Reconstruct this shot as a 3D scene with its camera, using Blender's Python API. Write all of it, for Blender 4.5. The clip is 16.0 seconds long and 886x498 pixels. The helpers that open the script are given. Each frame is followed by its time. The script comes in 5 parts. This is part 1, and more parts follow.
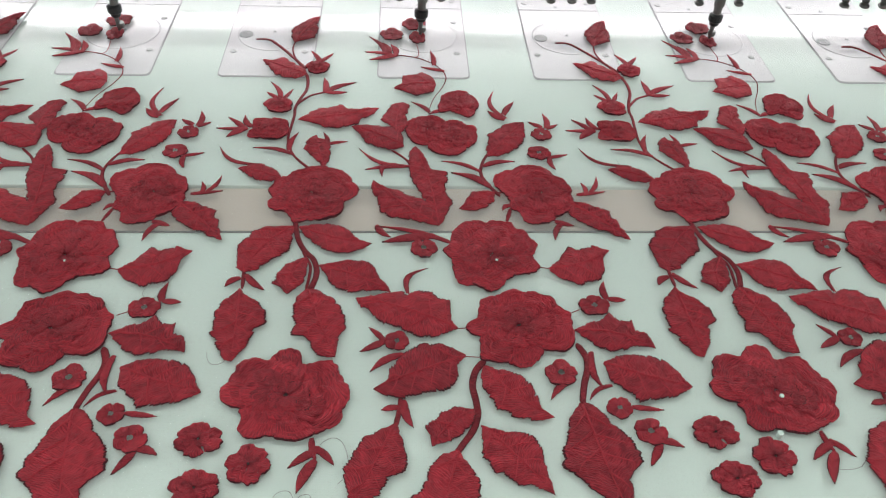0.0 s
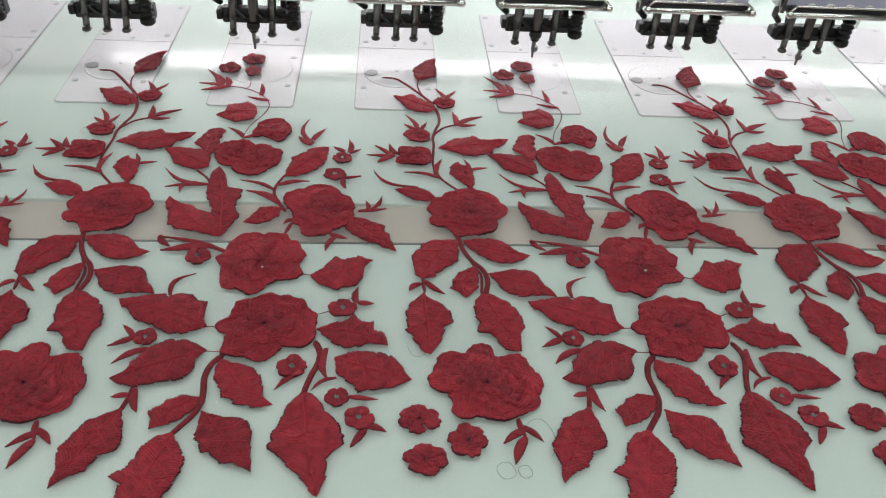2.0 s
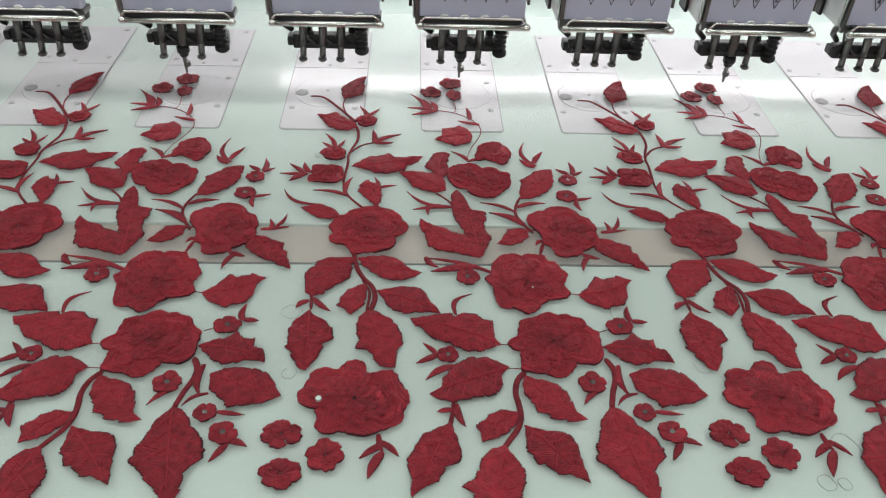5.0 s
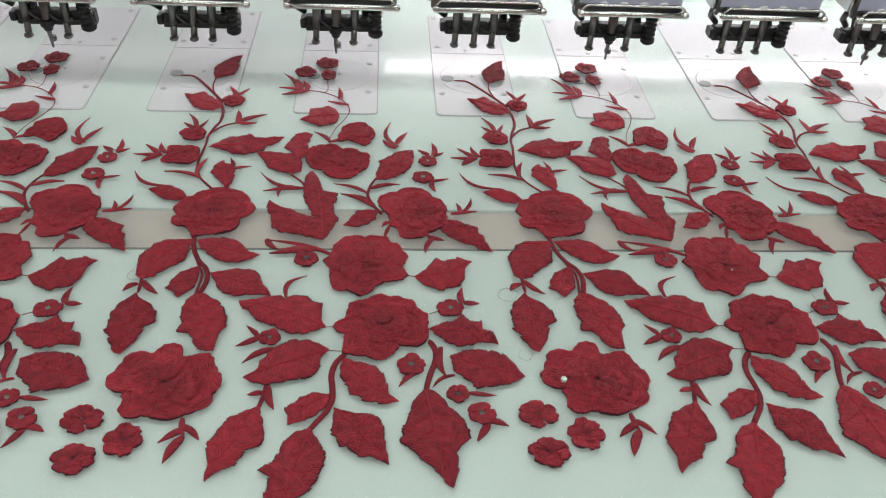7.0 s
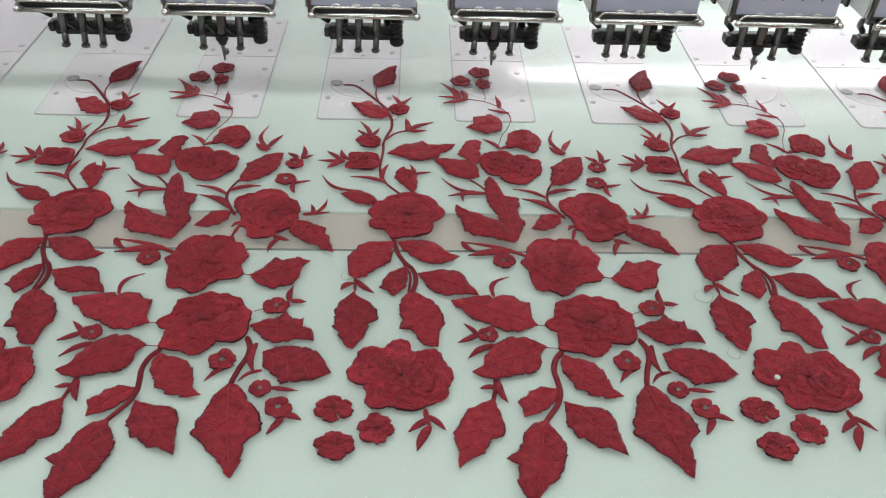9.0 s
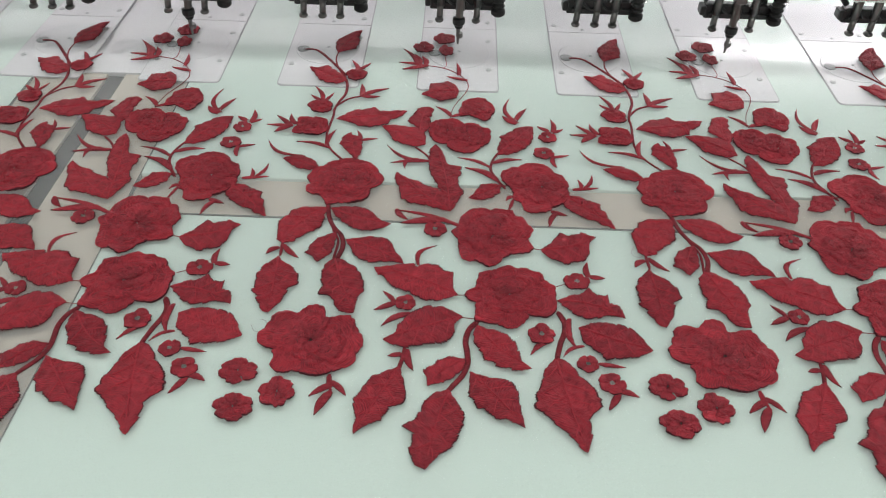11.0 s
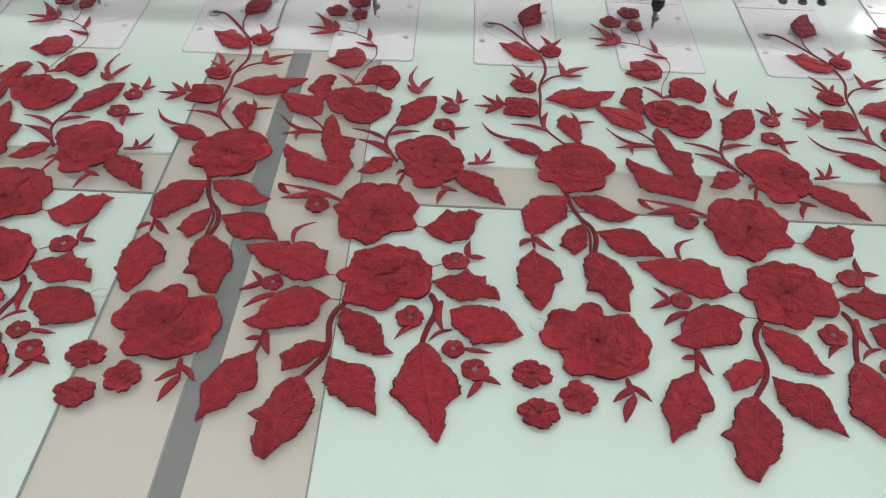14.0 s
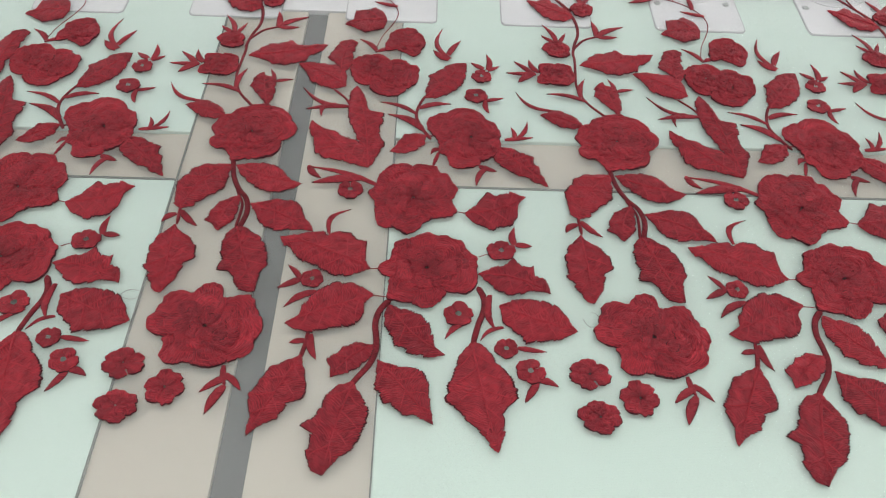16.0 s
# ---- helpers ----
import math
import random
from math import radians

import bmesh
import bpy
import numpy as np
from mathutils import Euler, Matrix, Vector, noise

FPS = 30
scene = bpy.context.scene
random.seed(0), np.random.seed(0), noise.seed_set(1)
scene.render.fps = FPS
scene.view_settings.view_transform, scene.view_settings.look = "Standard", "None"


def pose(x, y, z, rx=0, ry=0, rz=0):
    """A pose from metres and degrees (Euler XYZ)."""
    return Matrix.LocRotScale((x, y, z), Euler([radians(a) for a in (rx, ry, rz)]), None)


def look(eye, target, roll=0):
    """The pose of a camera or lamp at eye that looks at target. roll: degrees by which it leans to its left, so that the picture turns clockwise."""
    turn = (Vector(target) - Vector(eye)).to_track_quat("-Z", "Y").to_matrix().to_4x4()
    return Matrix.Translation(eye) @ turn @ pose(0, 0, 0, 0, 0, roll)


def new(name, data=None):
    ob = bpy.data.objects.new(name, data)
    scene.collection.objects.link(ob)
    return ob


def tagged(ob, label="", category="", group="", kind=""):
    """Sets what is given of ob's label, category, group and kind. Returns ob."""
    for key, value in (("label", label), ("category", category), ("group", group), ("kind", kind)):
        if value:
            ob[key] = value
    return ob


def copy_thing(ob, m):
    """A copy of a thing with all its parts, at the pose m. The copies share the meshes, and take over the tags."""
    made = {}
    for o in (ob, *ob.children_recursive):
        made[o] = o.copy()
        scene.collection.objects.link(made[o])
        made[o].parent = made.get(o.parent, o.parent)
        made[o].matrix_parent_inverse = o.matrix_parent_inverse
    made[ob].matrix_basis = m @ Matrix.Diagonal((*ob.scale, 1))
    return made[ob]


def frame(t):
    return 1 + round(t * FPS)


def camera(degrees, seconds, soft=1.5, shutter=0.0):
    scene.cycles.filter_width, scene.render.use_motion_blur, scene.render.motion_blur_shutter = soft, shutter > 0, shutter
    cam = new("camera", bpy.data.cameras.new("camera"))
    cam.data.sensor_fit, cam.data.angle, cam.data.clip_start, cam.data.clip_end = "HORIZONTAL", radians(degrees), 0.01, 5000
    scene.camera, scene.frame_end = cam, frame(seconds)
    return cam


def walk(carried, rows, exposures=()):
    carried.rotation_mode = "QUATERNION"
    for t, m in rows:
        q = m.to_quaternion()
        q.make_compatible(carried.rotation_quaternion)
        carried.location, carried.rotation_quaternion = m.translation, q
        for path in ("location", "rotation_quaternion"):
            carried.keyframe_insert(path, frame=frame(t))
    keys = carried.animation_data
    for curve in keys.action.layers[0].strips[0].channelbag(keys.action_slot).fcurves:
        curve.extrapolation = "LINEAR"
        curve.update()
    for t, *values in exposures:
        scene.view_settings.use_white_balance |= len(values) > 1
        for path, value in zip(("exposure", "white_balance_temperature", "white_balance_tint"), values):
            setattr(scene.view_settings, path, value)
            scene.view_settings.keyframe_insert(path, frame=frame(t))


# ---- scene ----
TABLE = 0.80          # height of the table top
PITCH = 0.20          # from head to head
REPEAT = 0.40         # width of one embroidered repeat


def eye(x, y, z, yaw, pitch, roll):
    return pose(x, y, TABLE + z, 0, 0, yaw) @ pose(0, 0, 0, 90 + pitch) @ pose(0, 0, 0, 0, 0, roll)


cam = camera(58.85, 16.0, soft=1.1)
PATH = [
    (0, 0.2005, -0.3026, 0.5252, -4.28, -43.18, 2.87),
    (0.5, 0.1458, -0.3367, 0.5288, -5.63, -40.88, 3.83),
    (1, 0.1075, -0.3560, 0.5272, -6.59, -40.04, 4.67),
    (1.5, 0.0690, -0.3779, 0.5323, -6.35, -39.83, 4.66),
    (2, 0.0170, -0.3858, 0.5432, -5.44, -39.41, 4.13),
    (2.5, -0.0297, -0.3892, 0.5543, -5.36, -39.19, 3.91),
    (3, -0.0574, -0.3916, 0.5634, -5.37, -38.70, 3.95),
    (3.5, -0.0974, -0.3952, 0.5653, -5.19, -38.57, 3.93),
    (4, -0.1471, -0.4103, 0.5614, -4.59, -38.38, 3.27),
    (4.5, -0.1904, -0.3990, 0.5698, -3.02, -38.66, 2.41),
    (7, -0.4984, -0.3914, 0.5744, -5.48, -40.35, 3.80),
    (7.5, -0.5507, -0.3977, 0.5747, -5.74, -40.33, 3.94),
    (8, -0.6231, -0.4126, 0.5752, -5.74, -40.26, 3.92),
    (8.5, -0.6601, -0.4169, 0.5774, -4.74, -40.04, 3.23),
    (9, -0.6851, -0.4165, 0.5900, -2.72, -40.07, 2.34),
    (9.5, -0.7521, -0.4112, 0.5872, -1.70, -40.28, 2.10),
    (10, -0.8307, -0.4147, 0.5902, 0.03, -40.72, 1.28),
    (12.5, -1.1335, -0.3747, 0.5818, 1.24, -44.39, 1.73),
    (13, -1.1754, -0.3636, 0.5814, 1.67, -44.48, 1.55),
    (13.5, -1.2132, -0.3639, 0.5797, 1.52, -44.75, 1.47),
    (14, -1.2500, -0.3634, 0.5793, 0.63, -45.11, 2.09),
    (14.5, -1.2783, -0.3687, 0.5666, -0.23, -46.11, 2.54),
    (15, -1.3077, -0.3528, 0.5627, -1.39, -46.81, 2.72),
    (15.5, -1.3294, -0.3309, 0.5694, -0.94, -48.61, 2.18),
    (16, -1.3133, -0.2936, 0.5940, -1.63, -50.49, 2.81),
]
EXPOSURE = [(0, 0.17), (1.0, -0.04), (3.5, -0.06), (4.5, -0.03), (7, 0.10), (10, 0.18), (12.3, 0.29), (13.5, 0.32), (16, 0.38)]
walk(cam, [(t, eye(*row)) for t, *row in PATH], EXPOSURE)

# ---- light ----
world = bpy.data.worlds.new("hall")
scene.world = world
world.use_nodes = True
world.node_tree.nodes["Background"].inputs[0].default_value = (0.90, 0.95, 0.92, 1)
world.node_tree.nodes["Background"].inputs[1].default_value = 0.35


def area_lamp(name, size, size_y, power, colour, m):
    data = bpy.data.lights.new(name, "AREA")
    data.shape, data.size, data.size_y, data.energy, data.color = "RECTANGLE", size, size_y, power, colour
    ob = new(name, data)
    ob.matrix_world = m
    return ob


# rows of ceiling tubes over the hall
for row_y, power in ((-3.4, 125), (0.3, 58), (2.6, 40)):
    area_lamp("ceiling_tube_light", 9.0, 0.35, power, (0.97, 1.0, 0.97), look((-0.5, row_y, 3.10), (-0.5, row_y, 0)))
# work light strip along the machine, behind the heads
area_lamp("work_light_strip", 2.6, 0.03, 2.9, (1.0, 0.97, 0.99), look((0.80, 1.02, TABLE + 0.155), (0.80, 0.55, TABLE)))


# ---- materials ----
def material(name, base, rough=0.5, metal=0.0, var=0.08, scale=8.0, bump=0.0, bump_scale=200.0, coat=0.0, spec=0.5):
    m = bpy.data.materials.new(name)
    m.use_nodes = True
    nt = m.node_tree
    b = nt.nodes["Principled BSDF"]
    b.inputs["Roughness"].default_value = rough
    b.inputs["Metallic"].default_value = metal
    b.inputs["Specular IOR Level"].default_value = spec
    b.inputs["Coat Weight"].default_value = coat
    b.inputs["Coat Roughness"].default_value = 0.06
    co = nt.nodes.new("ShaderNodeTexCoord")
    n1 = nt.nodes.new("ShaderNodeTexNoise")
    n1.inputs["Scale"].default_value = scale
    n1.inputs["Detail"].default_value = 6
    nt.links.new(co.outputs["Object"], n1.inputs["Vector"])
    ramp = nt.nodes.new("ShaderNodeMix")
    ramp.data_type = "RGBA"
    lo = [max(0, c * (1 - var)) for c in base]
    hi = [min(1, c * (1 + var)) for c in base]
    ramp.inputs["A"].default_value = (*lo, 1)
    ramp.inputs["B"].default_value = (*hi, 1)
    nt.links.new(n1.outputs["Fac"], ramp.inputs["Factor"])
    nt.links.new(ramp.outputs["Result"], b.inputs["Base Color"])
    if bump:
        n2 = nt.nodes.new("ShaderNodeTexNoise")
        n2.inputs["Scale"].default_value = bump_scale
        n2.inputs["Detail"].default_value = 3
        nt.links.new(co.outputs["Object"], n2.inputs["Vector"])
        bp = nt.nodes.new("ShaderNodeBump")
        bp.inputs["Strength"].default_value = bump
        bp.inputs["Distance"].default_value = 0.002
        nt.links.new(n2.outputs["Fac"], bp.inputs["Height"])
        nt.links.new(bp.outputs["Normal"], b.inputs["Normal"])
    return m


def thread_material(name, dark, light):
    """Satin-stitched thread: fine streaks along the stitches, by the UV map in millimetres."""
    m = bpy.data.materials.new(name)
    m.use_nodes = True
    nt = m.node_tree
    b = nt.nodes["Principled BSDF"]
    b.inputs["Roughness"].default_value = 0.62
    b.inputs["Specular IOR Level"].default_value = 0.28
    b.inputs["Sheen Weight"].default_value = 0.15
    b.inputs["Sheen Roughness"].default_value = 0.5
    b.inputs["Sheen Tint"].default_value = (1, 0.35, 0.4, 1)
    uv = nt.nodes.new("ShaderNodeUVMap")
    streaks = []
    for sx, sy, det in ((1.5, 0.16, 3), (0.10, 0.10, 2)):
        mp = nt.nodes.new("ShaderNodeMapping")
        mp.inputs["Scale"].default_value = (sx, sy, 1)
        nt.links.new(uv.outputs["UV"], mp.inputs["Vector"])
        n = nt.nodes.new("ShaderNodeTexNoise")
        n.inputs["Scale"].default_value = 1.0
        n.inputs["Detail"].default_value = det
        nt.links.new(mp.outputs["Vector"], n.inputs["Vector"])
        streaks.append(n)
    ridge = nt.nodes.new("ShaderNodeTexWave")
    ridge.inputs["Scale"].default_value = 0.145
    ridge.inputs["Distortion"].default_value = 5.0
    ridge.inputs["Detail"].default_value = 3.0
    ridge.inputs["Detail Scale"].default_value = 1.6
    nt.links.new(uv.outputs["UV"], ridge.inputs["Vector"])
    half = nt.nodes.new("ShaderNodeMath")
    half.operation = "MULTIPLY_ADD"
    half.inputs[1].default_value = 0.12
    nt.links.new(ridge.outputs["Fac"], half.inputs[0])
    nt.links.new(streaks[0].outputs["Fac"], half.inputs[2])
    mixh = nt.nodes.new("ShaderNodeMath")
    mixh.operation = "MULTIPLY_ADD"
    mixh.inputs[1].default_value = 0.55
    nt.links.new(streaks[1].outputs["Fac"], mixh.inputs[0])
    nt.links.new(half.outputs[0], mixh.inputs[2])
    # stitch height feeds the colour too: hollows are painted darker, as shade
    ramp = nt.nodes.new("ShaderNodeMapRange")
    ramp.inputs["From Min"].default_value = 0.64
    ramp.inputs["From Max"].default_value = 1.12
    nt.links.new(mixh.outputs[0], ramp.inputs["Value"])
    info = nt.nodes.new("ShaderNodeObjectInfo")
    tone = nt.nodes.new("ShaderNodeMapRange")
    tone.inputs["To Min"].default_value = -0.14
    tone.inputs["To Max"].default_value = 0.14
    nt.links.new(info.outputs["Random"], tone.inputs["Value"])
    add = nt.nodes.new("ShaderNodeMath")
    add.operation = "ADD"
    add.use_clamp = True
    nt.links.new(ramp.outputs["Result"], add.inputs[0])
    nt.links.new(tone.outputs["Result"], add.inputs[1])
    mix = nt.nodes.new("ShaderNodeMix")
    mix.data_type = "RGBA"
    mix.inputs["A"].default_value = (*dark, 1)
    mix.inputs["B"].default_value = (*light, 1)
    nt.links.new(add.outputs[0], mix.inputs["Factor"])
    nt.links.new(mix.outputs["Result"], b.inputs["Base Color"])
    bp = nt.nodes.new("ShaderNodeBump")
    bp.inputs["Strength"].default_value = 1.0
    bp.inputs["Distance"].default_value = 0.0034
    nt.links.new(half.outputs[0], bp.inputs["Height"])
    nt.links.new(bp.outputs["Normal"], b.inputs["Normal"])
    return m


def net_material():
    """Fine tulle: mostly see-through, a white weave that catches light."""
    m = bpy.data.materials.new("tulle_net")
    m.use_nodes = True
    nt = m.node_tree
    out = nt.nodes["Material Output"]
    nt.nodes.remove(nt.nodes["Principled BSDF"])
    co = nt.nodes.new("ShaderNodeTexCoord")
    vor = nt.nodes.new("ShaderNodeTexVoronoi")
    vor.feature = "DISTANCE_TO_EDGE"
    vor.inputs["Scale"].default_value = 760
    vor.inputs["Randomness"].default_value = 0.25
    nt.links.new(co.outputs["Object"], vor.inputs["Vector"])
    fac = nt.nodes.new("ShaderNodeMapRange")
    fac.inputs["From Min"].default_value = 0.0
    fac.inputs["From Max"].default_value = 0.35
    fac.inputs["To Min"].default_value = 0.24
    fac.inputs["To Max"].default_value = 0.10
    nt.links.new(vor.outputs["Distance"], fac.inputs["Value"])
    tr = nt.nodes.new("ShaderNodeBsdfTransparent")
    df = nt.nodes.new("ShaderNodeBsdfDiffuse")
    df.inputs["Color"].default_value = (0.80, 0.80, 0.79, 1)
    mix = nt.nodes.new("ShaderNodeMixShader")
    nt.links.new(fac.outputs["Result"], mix.inputs[0])
    nt.links.new(tr.outputs[0], mix.inputs[1])
    nt.links.new(df.outputs[0], mix.inputs[2])
    nt.links.new(mix.outputs[0], out.inputs["Surface"])
    return m


def glow_material(name, colour, strength):
    m = bpy.data.materials.new(name)
    m.use_nodes = True
    b = m.node_tree.nodes["Principled BSDF"]
    b.inputs["Base Color"].default_value = (*colour, 1)
    b.inputs["Emission Color"].default_value = (*colour, 1)
    b.inputs["Emission Strength"].default_value = strength
    return m


RED = thread_material("crimson_thread", (0.20, 0.0105, 0.021), (0.62, 0.040, 0.062))
STEM_RED = thread_material("stem_thread", (0.12, 0.006, 0.012), (0.42, 0.022, 0.038))
# near-black red: shade along raised edges, painted as colour
EDGE_SHADE = thread_material("painted_edge_shade", (0.022, 0.004, 0.007), (0.10, 0.009, 0.015))
# the cords are raised thread; their lighter red is painted-in sheen
VEIN_SHEEN = thread_material("raised_vein_sheen", (0.40, 0.025, 0.040), (0.62, 0.040, 0.062))
NET = net_material()
MINT = material("mint_laminate", (0.575, 0.695, 0.632), 0.30, var=0.02, scale=5, bump=0.03, bump_scale=90, coat=0.45)
BEIGE = material("beige_laminate", (0.49, 0.43, 0.36), 0.42, var=0.04, scale=6, bump=0.03, bump_scale=120)
SLOT = material("grey_slot", (0.034, 0.032, 0.034), 0.7, var=0.12, scale=25, bump=0.05)
EDGE = material("dark_board_edge", (0.10, 0.105, 0.09), 0.6, var=0.2, scale=40)
PLATE = material("satin_plate", (0.71, 0.69, 0.72), 0.24, var=0.03, scale=20, bump=0.02, bump_scale=300, coat=0.2)
PLATE_GAP = material("plate_joint", (0.36, 0.36, 0.37), 0.6, var=0.1)
HOLE = material("bobbin_window", (0.24, 0.24, 0.25), 0.35, var=0.1, scale=60)
STEEL = material("brushed_screw_steel", (0.40, 0.40, 0.40), 0.32, metal=1.0, var=0.1, scale=90)
CHROME = material("chrome", (0.72, 0.71, 0.68), 0.14, metal=1.0, var=0.06, scale=60)
DARK_STEEL = material("oiled_steel", (0.20, 0.195, 0.19), 0.30, metal=0.9, var=0.25, scale=70, bump=0.03)
BLACK = material("black_enamel", (0.016, 0.016, 0.017), 0.38, var=0.3, scale=50, bump=0.04)
RUBBER = material("black_rubber", (0.012, 0.012, 0.012), 0.55, var=0.2, scale=80)
CASE = material("white_casing", (0.82, 0.82, 0.83), 0.35, var=0.02, scale=10, coat=0.2)
LILAC = material("lilac_panel", (0.60, 0.60, 0.75), 0.30, var=0.03, scale=14)
INK = material("dark_print", (0.03, 0.03, 0.05), 0.5, var=0.1)
PORCELAIN = material("white_eyelet", (0.80, 0.79, 0.76), 0.2, var=0.03, coat=0.5)
LAVENDER = material("lavender_rail", (0.74, 0.75, 0.84), 0.4, var=0.03, scale=12)
WALL = material("hall_paint", (0.70, 0.72, 0.70), 0.8, var=0.05, scale=2, bump=0.05)
FLOOR = material("hall_floor", (0.30, 0.31, 0.30), 0.5, var=0.15, scale=3, bump=0.05)
LOOSE = material("loose_thread", (0.22, 0.19, 0.19), 0.7, var=0.1)
LED = glow_material("led_diffuser", (1.0, 0.98, 0.99), 3.2)
TUBE = glow_material("ceiling_tube", (0.94, 1.0, 0.97), 5.0)


# ---- mesh helpers ----
def finish(name, bm, mat, parent=None, label="", smooth=False):
    me = bpy.data.meshes.new(name)
    bm.to_mesh(me)
    bm.free()
    me.materials.append(mat)
    if smooth:
        me.polygons.foreach_set("use_smooth", [True] * len(me.polygons))
    ob = new(name, me)
    if parent:
        ob.parent = parent
    if label:
        tagged(ob, label)
    return ob


part = finish


def box(bm, x0, x1, y0, y1, z0, z1, bevel=0.0, seg=2):
    r = bmesh.ops.create_cube(bm, size=1, matrix=Matrix.LocRotScale(((x0 + x1) / 2, (y0 + y1) / 2, (z0 + z1) / 2), None, (x1 - x0, y1 - y0, z1 - z0)))
    if bevel:
        edges = list({e for v in r["verts"] for e in v.link_edges})
        bmesh.ops.bevel(bm, geom=edges, offset=bevel, segments=seg, affect="EDGES", profile=0.6)
    return bm


def tube(bm, pts, radius, sides=8, radius_end=None):
    """A round bar along points."""
    pts = [Vector(p) for p in pts]
    rings = []
    for i, p in enumerate(pts):
        d = (pts[min(i + 1, len(pts) - 1)] - pts[max(i - 1, 0)]).normalized()
        side = d.cross(Vector((0, 0, 1)))
        side = side.normalized() if side.length > 1e-4 else Vector((1, 0, 0))
        up = side.cross(d)
        k = i / max(1, len(pts) - 1)
        r = radius if radius_end is None else radius + (radius_end - radius) * k
        rings.append([bm.verts.new(p + r * (math.cos(a) * side + math.sin(a) * up)) for a in (2 * math.pi * j / sides for j in range(sides))])
    for a, b in zip(rings, rings[1:]):
        for j in range(sides):
            bm.faces.new((a[j], a[(j + 1) % sides], b[(j + 1) % sides], b[j]))
    bm.faces.new(rings[0][::-1])
    bm.faces.new(rings[-1])
    return bm


def lathe(bm, profile, cx=0.0, cy=0.0, sides=20):
    """A turned shape about a vertical axis: profile of (radius, z)."""
    rings = [[bm.verts.new((cx + r * math.cos(2 * math.pi * j / sides), cy + r * math.sin(2 * math.pi * j / sides), z)) for j in range(sides)] for r, z in profile]
    for a, b in zip(rings, rings[1:]):
        for j in range(sides):
            bm.faces.new((a[j], a[(j + 1) % sides], b[(j + 1) % sides], b[j]))
    bm.faces.new(rings[0][::-1])
    bm.faces.new(rings[-1])
    return bm


def slab(bm, outline, z0, z1):
    """A flat board with the given outline (counter-clockwise)."""
    low = [bm.verts.new((x, y, z0)) for x, y in outline]
    top = [bm.verts.new((x, y, z1)) for x, y in outline]
    bm.faces.new(top)
    bm.faces.new(low[::-1])
    n = len(outline)
    for j in range(n):
        bm.faces.new((low[j], low[(j + 1) % n], top[(j + 1) % n], top[j]))
    return bm


def rounded(x0, x1, y0, y1, r_front, r_back=0.0, steps=5):
    pts = []
    for cx, cy, r, start in ((x0, y0, r_front, 180), (x1, y0, r_front, 270), (x1, y1, r_back, 0), (x0, y1, r_back, 90)):
        sx, sy = (1 if cx == x0 else -1), (1 if cy == y0 else -1)
        if not r:
            pts.append((cx, cy))
            continue
        for k in range(steps + 1):
            a = radians(start + 90 * k / steps)
            pts.append((cx + sx * r + r * math.cos(a), cy + sy * r + r * math.sin(a)))
    return pts


# ---- hall ----
def hall():
    bm = box(bmesh.new(), -9, 8, -7, 9, -0.2, 0)
    tagged(finish("floor", bm, FLOOR), "grey worn factory hall floor", "floor", kind="structure")
    bm = box(bmesh.new(), -9, 8, -7, 9, 3.3, 3.5)
    tagged(finish("ceiling", bm, WALL), "pale painted hall ceiling", "ceiling", kind="structure")
    for name, b in (("wall_north", (-9, 8, 9, 9.2)), ("wall_south", (-9, 8, -7.2, -7)), ("wall_west", (-9.2, -9, -7.2, 9.2)), ("wall_east", (8, 8.2, -7.2, 9.2))):
        tagged(finish(name, box(bmesh.new(), *b, 0, 3.5), WALL), "pale painted hall wall", "wall", kind="structure")


hall()


